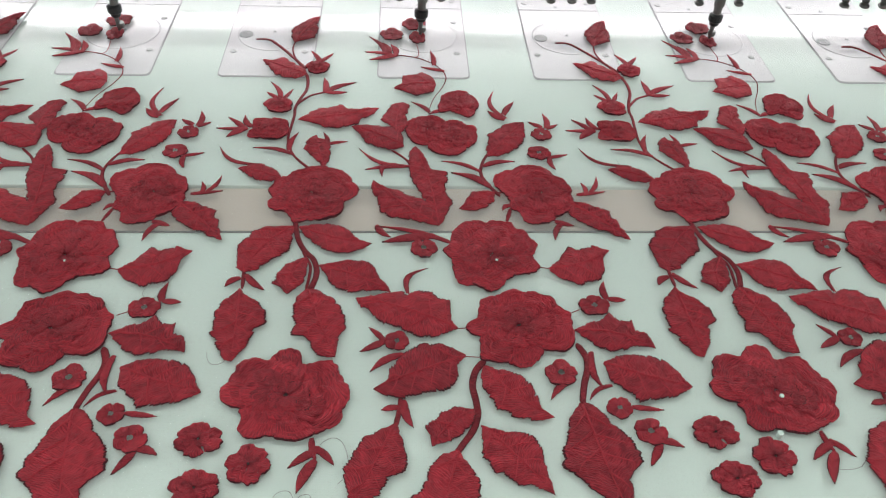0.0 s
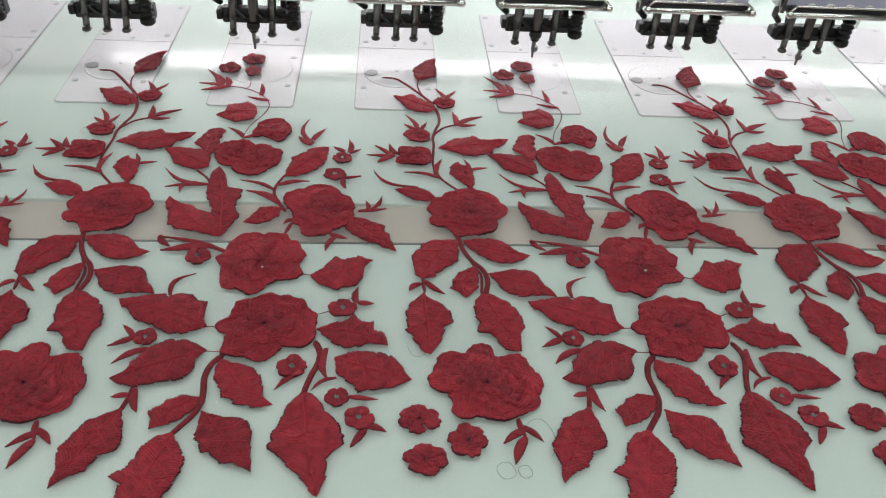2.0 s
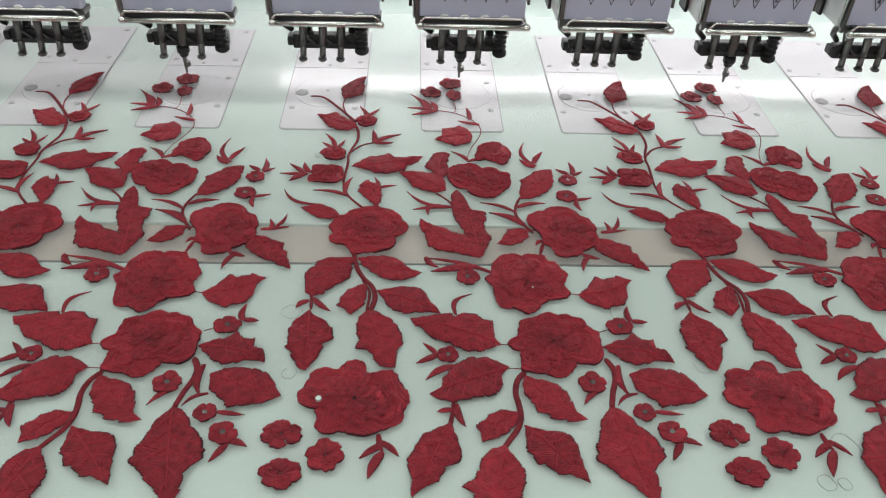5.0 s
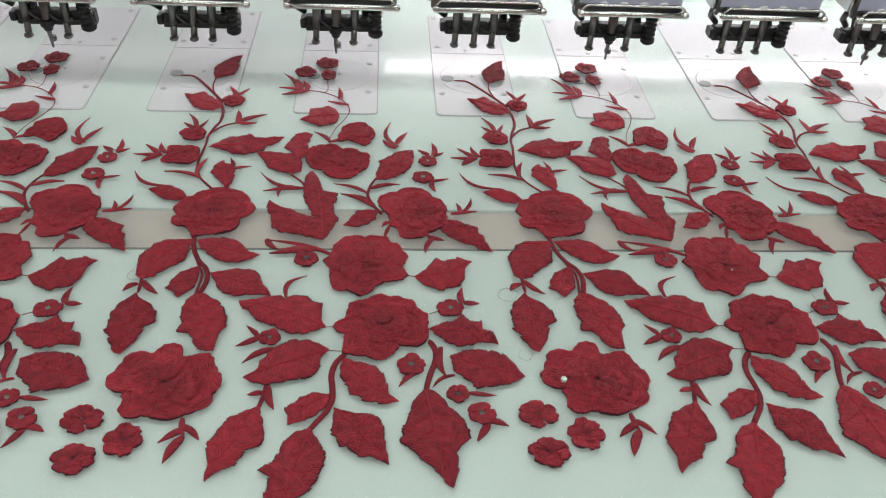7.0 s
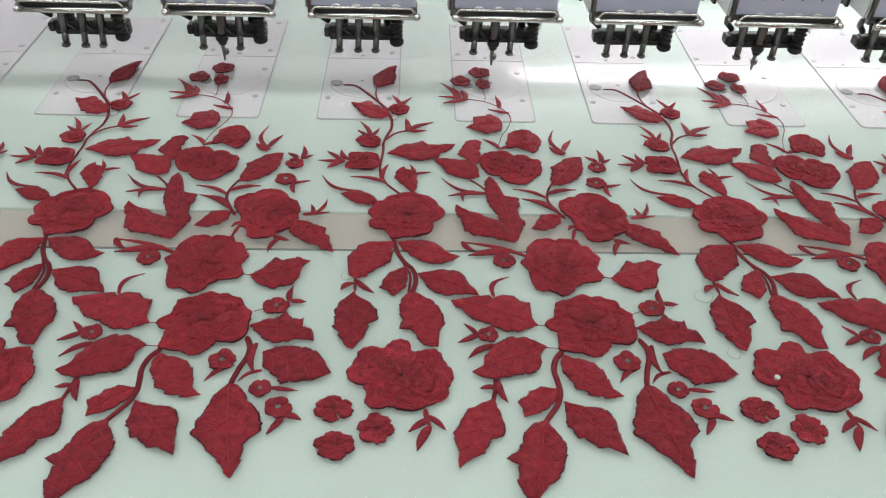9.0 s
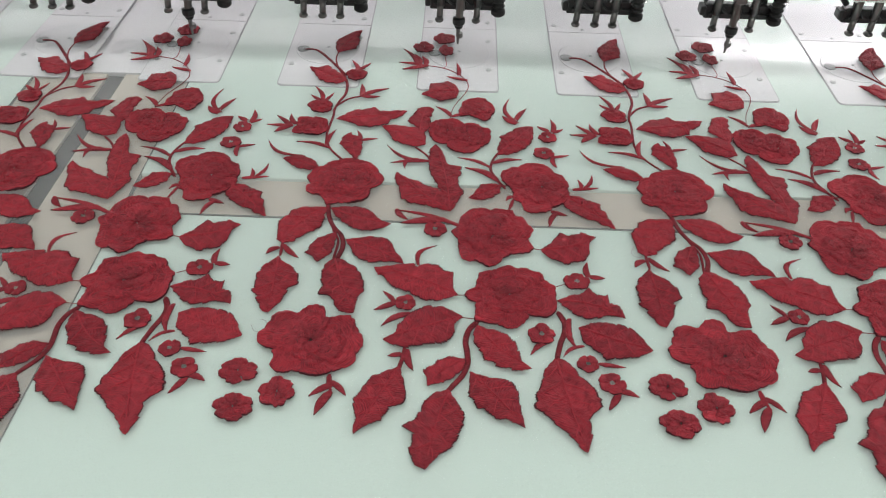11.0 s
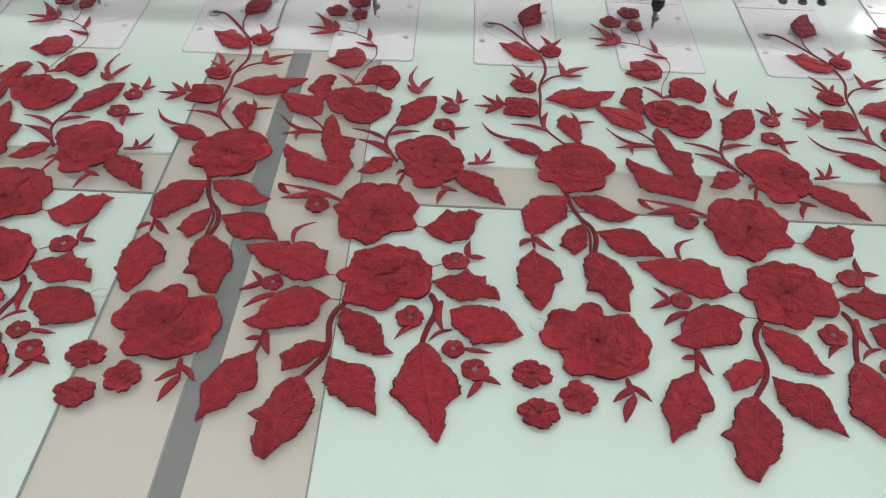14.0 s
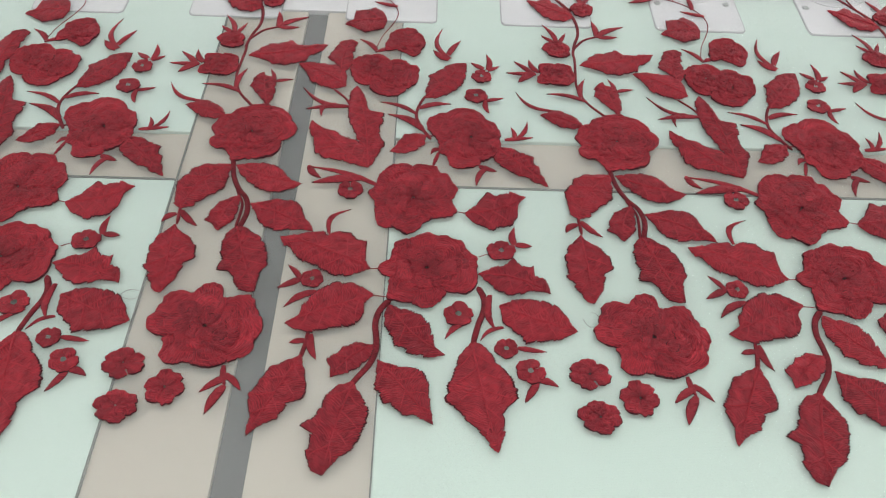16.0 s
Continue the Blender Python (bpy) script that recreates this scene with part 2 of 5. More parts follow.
# ---- machine table ----
def table():
    """Mint boards with a beige channel along the machine and a beige joint across it."""
    root = tagged(new("machine_table"), "long mint laminate machine table with beige recessed channels", "table", kind="structure")
    root.location = (0, 0, TABLE)
    gap = 0.0012
    for x0, x1 in ((-4.2, -1.5790), (-1.3535, 2.6)):
        part("front_board", box(bmesh.new(), x0, x1, -0.086, 0.2793, -0.025, 0, 0.0015), MINT, root)
        part("back_board", box(bmesh.new(), x0, x1, 0.3538, 1.25, -0.025, 0, 0.0015), MINT, root)
        part("channel_floor", box(bmesh.new(), x0 + gap, x1 - gap, 0.2822, 0.3533, -0.03, -0.004), BEIGE, root, "beige channel strip between the boards")
        part("dark_seam", box(bmesh.new(), x0 + gap, x1 - gap, 0.2796, 0.2819, -0.02, 0.0003), EDGE, root, "thin dark joint line")
    part("joint_board", box(bmesh.new(), -1.5790, -1.3535, 0.5925, 1.25, -0.025, -0.001, 0.001), PLATE, root, "white joint board")
    # the joint: two beige covers with a grey slot between them
    left = slab(bmesh.new(), [(-1.5780, -0.086), (-1.4795, -0.086), (-1.4775, 0.591), (-1.5780, 0.591)], -0.032, -0.003)
    part("joint_cover", left, BEIGE, root, "flat beige joint cover")
    right = slab(bmesh.new(), [(-1.4530, -0.086), (-1.3545, -0.086), (-1.3545, 0.591), (-1.4510, 0.591)], -0.032, -0.003)
    part("joint_cover", right, BEIGE, root, "flat beige joint cover")
    part("slot_floor", slab(bmesh.new(), [(-1.4790, -0.086), (-1.4535, -0.086), (-1.4515, 0.591), (-1.4770, 0.591)], -0.04, -0.007), SLOT, root, "dark grey slot between the covers")
    for x in (-1.5785, -1.3540):
        part("dark_seam", box(bmesh.new(), x - 0.0006, x + 0.0006, -0.086, 0.5915, -0.02, 0.0003), EDGE, root, "thin dark joint line")
    part("front_rail", box(bmesh.new(), -4.2, 2.6, -0.136, -0.0865, -0.03, -0.002, 0.003), LAVENDER, root, "pale lavender front rail")
    part("apron", box(bmesh.new(), -4.2, 2.6, -0.126, -0.098, -0.20, -0.031), CASE, root)
    for x in (-3.6, -2.2, -0.8, 0.6, 2.0):
        part("leg", box(bmesh.new(), x - 0.04, x + 0.04, 0.1, 0.18, -TABLE, -0.041, 0.004), CASE, root)
        part("leg", box(bmesh.new(), x - 0.04, x + 0.04, 0.9, 0.98, -TABLE, -0.041, 0.004), CASE, root)


table()


def needle_plate_unit():
    """One throat plate: front plate with round hook cover, back plate, screws and bobbin window. Origin at the bobbin window's column."""
    root = new("needle_plate")
    tagged(root, "satin white needle plate with round hook cover", "needle plate", group="needle plates along the table")
    x0, x1 = -0.0269, 0.0881
    part("joint", slab(bmesh.new(), rounded(x0 - 0.0017, x1 + 0.0017, 0.5697, 0.902, 0.008), 0.0002, 0.0006), PLATE_GAP, root, "thin dark joint round the plate")
    part("front_plate", slab(bmesh.new(), rounded(x0, x1, 0.5716, 0.7594, 0.007), 0.0002, 0.0016), PLATE, root)
    part("back_plate", slab(bmesh.new(), rounded(x0, x1, 0.7611, 0.9003, 0.0, 0.004), 0.0002, 0.0016), PLATE, root)
    cx, cy = 0.0305, 0.681
    bm = lathe(bmesh.new(), [(0.0480, 0.0017), (0.0472, 0.0020), (0.0460, 0.0021), (0.0452, 0.0018), (0.044, 0.0018)], cx, cy, 40)
    part("hook_cover", bm, PLATE, root, "round hook cover", smooth=True)
    part("bobbin_window", lathe(bmesh.new(), [(0.0095, 0.0017), (0.0095, 0.0026), (0.0085, 0.0029)], -0.0062, 0.6764, 22), HOLE, root, "dark grey round window")
    part("needle_hole", lathe(bmesh.new(), [(0.0026, 0.0019), (0.0026, 0.0024), (0.0018, 0.0025)], 0.0312, 0.6845, 12), HOLE, root)
    screw = None
    for x, y in ((-0.0166, 0.631), (0.0756, 0.632), (0.0756, 0.7195), (-0.0175, 0.782), (0.0755, 0.783), (-0.0185, 0.889), (0.0755, 0.889)):
        if screw is None:
            bm = lathe(bmesh.new(), [(0.0046, 0.0016), (0.0046, 0.0020), (0.0036, 0.0026)], 0, 0, 14)
            box(bm, -0.004, 0.004, -0.0006, 0.0006, 0.0024, 0.00275)
            ob = part("screw", bm, STEEL, root)
            screw = ob.data
        else:
            ob = new("screw", screw)
            ob.parent = root
        ob.location = (x, y, 0)
        ob.rotation_euler = (0, 0, x * 40 + y * 9)
    part("plate_dot", lathe(bmesh.new(), [(0.003, 0.0016), (0.003, 0.0020), (0.002, 0.0021)], 0.0275, 0.770, 12), HOLE, root)
    return root


HEADS = range(-11, 6)
plate = needle_plate_unit()
plate.matrix_basis = pose(HEADS[0] * PITCH, 0, TABLE)
for k in HEADS[1:]:
    copy_thing(plate, pose(k * PITCH, 0, TABLE))


# ---- embroidery heads ----
FEET = (0.0085, 0.0365, 0.0625)
FOOT_Y = 0.653


def presser_foot_mesh(bm, x):
    """Rod with a collar above and a small ring foot below."""
    tube(bm, [(x + 0.003, FOOT_Y + 0.010, 0.135), (x + 0.001, FOOT_Y + 0.003, 0.078)], 0.0068, 12, 0.0056)
    tube(bm, [(x + 0.001, FOOT_Y + 0.003, 0.080), (x, FOOT_Y, 0.0625)], 0.0048, 10)
    tube(bm, [(x + 0.0022, FOOT_Y + 0.008, 0.128), (x + 0.0028, FOOT_Y + 0.0095, 0.120)], 0.0082, 12)
    bmesh.ops.create_uvsphere(bm, u_segments=12, v_segments=8, radius=0.0064, matrix=Matrix.LocRotScale((x - 0.0004, FOOT_Y - 0.001, 0.0585), None, (1.05, 1.2, 0.62)))
    return bm


def embroidery_head(working):
    root = new("embroidery_head")
    tagged(root, "white embroidery head with lilac number panel and chrome rail" + (", needle stitching" if working else ", needles raised"), "embroidery head", group="row of embroidery heads")
    x0, x1 = -0.028, 0.122
    # casing
    part("casing", box(bmesh.new(), x0 + 0.004, x1 - 0.004, 0.652, 0.86, 0.142, 0.46, 0.006), CASE, root)
    part("number_panel", box(bmesh.new(), x0 + 0.002, x1 - 0.002, 0.636, 0.652, 0.1325, 0.46, 0.002), LILAC, root, "lilac front panel")
    part("panel_base", box(bmesh.new(), x0, x1, 0.634, 0.66, 0.1245, 0.132, 0.002), DARK_STEEL, root)
    # side rails: a white cheek, dark guides and a bright edge
    part("cheek", box(bmesh.new(), x0 - 0.0075, x0 + 0.002, 0.642, 0.84, 0.128, 0.46, 0.002), CASE, root)
    part("side_rail", box(bmesh.new(), x0 - 0.0035, x0 + 0.0015, 0.6335, 0.6415, 0.122, 0.46, 0.001), DARK_STEEL, root, "dark steel side guide")
    part("side_rail", box(bmesh.new(), x0 - 0.0125, x0 - 0.0078, 0.69, 0.72, 0.125, 0.46, 0.001), BLACK, root, "black side guide")
    part("side_rail", box(bmesh.new(), x1 + 0.0002, x1 + 0.004, 0.64, 0.66, 0.15, 0.46, 0.001), DARK_STEEL, root, "dark steel side guide")
    bm = tube(bmesh.new(), [(x0 - 0.0052, 0.6385, 0.46), (x0 - 0.0052, 0.6385, 0.130)], 0.0018, 8)
    part("trim_edge", bm, CHROME, root, "bright chrome edge", smooth=True)
    # eyelets along the panel's foot, and the numbers in their triangles
    for i, x in enumerate((0.0085, 0.0365, 0.0645, 0.0925)):
        bm = bmesh.new()
        ring = [(x + 0.0050 * math.cos(a), 0.6325, 0.1335 + 0.0030 * math.sin(a)) for a in (2 * math.pi * j / 18 for j in range(19))]
        tube(bm, ring, 0.0017, 6)
        part("eyelet", bm, PORCELAIN, root, "white porcelain thread eyelet", smooth=True)
        bm = bmesh.new()
        z0, zt = 0.1545, 0.1735
        tri = [(x - 0.0074, zt), (x + 0.0074, zt), (x, z0)]
        for (ax, az), (bx, bz) in zip(tri, tri[1:] + tri[:1]):
            d = Vector((bx - ax, 0, bz - az)).normalized()
            n = Vector((-d.z, 0, d.x)) * 0.0005
            v = [bm.verts.new((px + s * n.x, 0.6354, pz + s * n.z)) for px, pz, s in ((ax, az, 1), (bx, bz, 1), (bx, bz, -1), (ax, az, -1))]
            w = [bm.verts.new((q.co.x, 0.6359, q.co.z)) for q in v]
            bm.faces.new(v)
            bm.faces.new(w[::-1])
            for j in range(4):
                bm.faces.new((v[j], w[j], w[(j + 1) % 4], v[(j + 1) % 4]))
        part("triangle_mark", bm, INK, root, "printed dark triangle outline")
        data = bpy.data.curves.new("numeral", "FONT")
        data.body, data.size, data.align_x, data.extrude = str(4 - i), 0.0105, "CENTER", 0.0002
        data.offset = 0.00025
        data.materials.append(INK)
        ob = new("numeral", data)
        ob.parent = root
        ob.matrix_basis = pose(x, 0.6354, 0.1645, 90)
        tagged(ob, f"printed number {4 - i}")
    # chrome rail: thick lower bar with ball ends, thin upper bar bent over it
    ry, rz = 0.618, 0.1225
    part("guard_rail", tube(bmesh.new(), [(x0 + 0.003, ry, rz), (x1 - 0.001, ry, rz)], 0.0042, 12), CHROME, root, "chrome guard rail", smooth=True)
    bm = tube(bmesh.new(), [(x0 + 0.003, ry, rz + 0.001), (x0 + 0.004, ry - 0.001, rz + 0.007), (x0 + 0.009, ry - 0.001, rz + 0.0125), (x1 - 0.010, ry - 0.001, rz + 0.0125), (x1 - 0.004, ry - 0.001, rz + 0.008), (x1 - 0.003, ry, rz + 0.001)], 0.0019, 8)
    part("upper_rail", bm, CHROME, root, "thin chrome rail", smooth=True)
    # black filler that stands for the dark shaded slot between the rails
    part("rail_shadow_bar", box(bmesh.new(), x0 + 0.006, x1 - 0.008, ry + 0.004, ry + 0.014, rz - 0.001, rz + 0.009, 0.001), BLACK, root, "black bar added as the shadow between the rails")
    for x in (x0 + 0.003, x1 - 0.001):
        bm = bmesh.new()
        bmesh.ops.create_uvsphere(bm, u_segments=14, v_segments=10, radius=0.0054, matrix=Matrix.Translation((x, ry, rz)))
        part("rail_knob", bm, CHROME, root, "chrome rail end knob", smooth=True)
    # needle block behind the feet, with its slanting arms
    bm = box(bmesh.new(), -0.010, 0.098, 0.664, 0.680, 0.0765, 0.098, 0.003)
    box(bm, -0.017, -0.008, 0.660, 0.68, 0.082, 0.096, 0.003)
    box(bm, -0.004, 0.092, 0.659, 0.664, 0.080, 0.087, 0.001)
    for x in (0.006, 0.03, 0.052, 0.08):
        tube(bm, [(x, 0.661, 0.100), (x + 0.016, 0.661, 0.086)], 0.0028, 6)
    for x in (0.012, 0.076):
        tube(bm, [(x, 0.676, 0.095), (x, 0.70, 0.145)], 0.006, 8)
    part("needle_block", bm, BLACK, root, "black needle clamp block")
    bm = tube(bmesh.new(), [(x0 + 0.004, 0.645, 0.124), (-0.020, 0.655, 0.112), (-0.006, 0.664, 0.098)], 0.0045, 8)
    part("bracket", bm, DARK_STEEL, root, "bent steel bracket", smooth=True)
    bm = tube(bmesh.new(), [(x1 - 0.006, 0.645, 0.126), (0.112, 0.655, 0.116), (0.096, 0.664, 0.104)], 0.0045, 8)
    part("bracket", bm, DARK_STEEL, root, "bent steel bracket", smooth=True)
    for i, x in enumerate(FEET):
        if working and i == 1:
            continue
        part("presser_foot", presser_foot_mesh(bmesh.new(), x), DARK_STEEL, root, "steel presser foot", smooth=True)
        loop = [(x + 0.0035 + 0.0062 * math.cos(a), 0.648, 0.1165 + 0.0062 * math.sin(a)) for a in (radians(150 + 240 * j / 12) for j in range(13))]
        part("thread_hook", tube(bmesh.new(), loop, 0.0008, 6), CHROME, root)
    # ribbed black thread spring
    prof = []
    for j in range(5):
        z = 0.115 - 0.0075 * j
        prof += [(0.0088, z), (0.0098, z - 0.002), (0.0070, z - 0.0055)]
    prof += [(0.0104, 0.0765), (0.0104, 0.0705), (0.007, 0.0675)]
    part("thread_spring", lathe(bmesh.new(), prof, 0.0935, 0.652, 16), RUBBER, root, "ribbed black check spring", smooth=False)
    loop = [(0.0995 + 0.0052 * math.cos(a), 0.646 + 0.001 * math.sin(a), 0.113 - 0.0042 * a / 6.283 + 0.0045 * math.sin(a)) for a in (0.5 * j for j in range(45))]
    part("coil", tube(bmesh.new(), loop, 0.0005, 5), CHROME, root, "thin coil wire")
    if working:
        bar = new("needle_bar")
        bar.parent = root
        tagged(bar, "steel needle bar with presser sleeve")
        bm = tube(bmesh.new(), [(0.040, FOOT_Y + 0.010, 0.190), (0.0385, FOOT_Y + 0.004, 0.098)], 0.0072, 14)
        box(bm, 0.030, 0.047, FOOT_Y - 0.006, FOOT_Y + 0.010, 0.124, 0.135, 0.002)
        tube(bm, [(0.0388, FOOT_Y + 0.005, 0.112), (0.0373, FOOT_Y + 0.001, 0.084)], 0.0056, 12)
        part("sleeve", bm, DARK_STEEL, bar, "brushed steel sleeve", smooth=False)
        bm = lathe(bmesh.new(), [(0.0056, 0.0885), (0.0092, 0.0870), (0.0092, 0.0790), (0.0070, 0.0765), (0.0060, 0.0725)], 0.037, FOOT_Y, 14)
        part("clamp", bm, BLACK, bar, "black needle clamp")
        part("needle", tube(bmesh.new(), [(0.0365, FOOT_Y, 0.074), (0.0365, FOOT_Y, 0.046)], 0.0036, 8, 0.0016), DARK_STEEL, bar)
        part("foot_ring", lathe(bmesh.new(), [(0.0050, 0.0625), (0.0054, 0.058), (0.0046, 0.0555)], 0.0385, FOOT_Y + 0.002, 14), DARK_STEEL, bar)
    # seat rails, feet, block and casing against one another
    for ob in root.children:
        kind = ob.name.split(".")[0]
        if kind in ("guard_rail", "upper_rail", "rail_shadow_bar", "rail_knob"):
            ob.location += Vector((0.0, 0.0099, 0.0092))
        elif kind in ("presser_foot", "thread_hook", "thread_spring", "coil", "bracket"):
            ob.location += Vector((-0.0021, 0.021, 0.0006))
        elif kind == "needle_block":
            ob.location += Vector((0.0015, 0.017, -0.006))
        elif kind != "needle_bar":
            ob.location += Vector((-0.0005, 0.0085, 0.0056))
    return root


NEEDLE_BARS = []
HEAD_X = -0.0060
idle = embroidery_head(False)
busy = embroidery_head(True)
first = {}
for k in HEADS:
    src = busy if k % 2 else idle
    if src not in first:
        first[src] = True
        src.matrix_basis = pose(k * PITCH + HEAD_X, 0, TABLE)
        head = src
    else:
        head = copy_thing(src, pose(k * PITCH + HEAD_X, 0, TABLE))
    if k % 2:
        NEEDLE_BARS += [o for o in head.children if o.name.startswith("needle_bar")]


def machine_back():
    root = tagged(new("machine_beam"), "white machine beam behind the embroidery heads", "machine beam", kind="structure")
    part("beam", box(bmesh.new(), -4.2, 2.6, 0.872, 1.20, TABLE + 0.26, TABLE + 0.75, 0.01), CASE, root)
    part("column_panel", box(bmesh.new(), -4.2, 2.6, 1.12, 1.20, TABLE, TABLE + 0.26), CASE, root)
    strip = tagged(new("work_light"), "slim glowing white work light under the beam", "lamp")
    part("housing", box(bmesh.new(), -2.8, 1.6, 1.03, 1.06, TABLE + 0.180, TABLE + 0.259, 0.003), CASE, strip)
    part("diffuser", box(bmesh.new(), -2.8, 1.6, 1.024, 1.0298, TABLE + 0.130, TABLE + 0.179), LED, strip)


machine_back()


def ceiling_tubes():
    for y in (-3.4, 0.3, 2.6):
        for x in (-6.0, -3.5, -1.0, 1.5, 4.0):
            root = tagged(new("ceiling_lamp"), "white twin-tube ceiling lamp", "lamp", group="ceiling lamps")
            root.location = (x, y, 3.2)
            part("housing", box(bmesh.new(), -0.62, 0.62, -0.09, 0.09, 0, 0.1, 0.005), CASE, root)
            for dy in (-0.05, 0.05):
                part("tube", tube(bmesh.new(), [(-0.6, dy, -0.015), (0.6, dy, -0.015)], 0.013, 8), TUBE, root)


ceiling_tubes()

# ---- embroidered fabric ----
FABRIC_Z = 0.005
fabric = tagged(new("lace_fabric"), "sheer tulle fabric embroidered with crimson roses and leaves", "fabric")


def net_sheet():
    bm = bmesh.new()
    xs, ys = [-4.0 + 0.1 * i for i in range(66)], [-0.111 + 0.0404 * j for j in range(28)]
    grid = [[bm.verts.new((x, y, 0.0006 * noise.noise((x * 3, y * 5, 0)) - 0.0004)) for x in xs] for y in ys]
    for a, b in zip(grid, grid[1:]):
        for j in range(len(xs) - 1):
            bm.faces.new((a[j], a[j + 1], b[j + 1], b[j]))
    net = part("net", bm, NET, fabric, "sheer white tulle net", smooth=True)
    return net


net_sheet()

SPRAY = []            # pieces of one repeat: name, mesh (or None), place, index of the piece it belongs to
rng = random.Random(11)


def keep(name, bm, mat, x, y, z=0.0, owner=None):
    me = None
    if bm:
        me = bpy.data.meshes.new(name)
        bm.to_mesh(me)
        bm.free()
        for each in (mat, EDGE_SHADE, VEIN_SHEEN):
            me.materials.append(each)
        me.polygons.foreach_set("use_smooth", [True] * len(me.polygons))
    SPRAY.append((name, me, (x / 1000, y / 1000, z), owner))
    return len(SPRAY) - 1


def patch(bm, uvl, rows, uvs, slot=None):
    """A quad grid from rows of points (mm) with UVs; slot(i, j) picks the material of a face: thread, edge shade or
    cord sheen.
    """
    vs = [[bm.verts.new((p[0] / 1000, p[1] / 1000, p[2] / 1000)) for p in row] for row in rows]
    for i in range(len(vs) - 1):
        for j in range(len(vs[0]) - 1):
            f = bm.faces.new((vs[i][j], vs[i][j + 1], vs[i + 1][j + 1], vs[i + 1][j]))
            f.material_index = slot(i, j) if slot else 0
            for loop, (a, b) in zip(f.loops, ((i, j), (i, j + 1), (i + 1, j + 1), (i + 1, j))):
                loop[uvl].uv = uvs[a][b]


def cord(bm, uvl, pts, width, lift, thread=2):
    """A raised cord of thread along points (mm), tapering to its end."""
    rows, uvs = [], []
    for i, p in enumerate(pts):
        q, o = pts[min(i + 1, len(pts) - 1)], pts[max(i - 1, 0)]
        d = Vector((q[0] - o[0], q[1] - o[1]))
        d = d.normalized() if d.length > 1e-6 else Vector((1, 0))
        w = width * (1 - 0.6 * i / (len(pts) - 1))
        rows.append([(p[0] - d.y * w * t, p[1] + d.x * w * t, p[2] + lift * h) for t, h in ((-1, -0.6), (-0.5, 0.8), (0.5, 0.8), (1, -0.6))])
        uvs.append([(4 * i + t, t * w) for t in (-1, -0.5, 0.5, 1)])
    patch(bm, uvl, rows, uvs, lambda i, j: thread)


def width_at(widths, s):
    """Half-width of a leaf at s of its length, from even stations along it."""
    n = len(widths)
    q = s * n - 0.5
    if q <= 0:
        return widths[0] * (0.35 + 0.65 * max(0.0, s * n * 2))
    if q >= n - 1:
        return widths[-1] * max(0.0, (1 - s) * n * 2)
    k = int(q)
    return widths[k] + (widths[k + 1] - widths[k]) * (q - k)


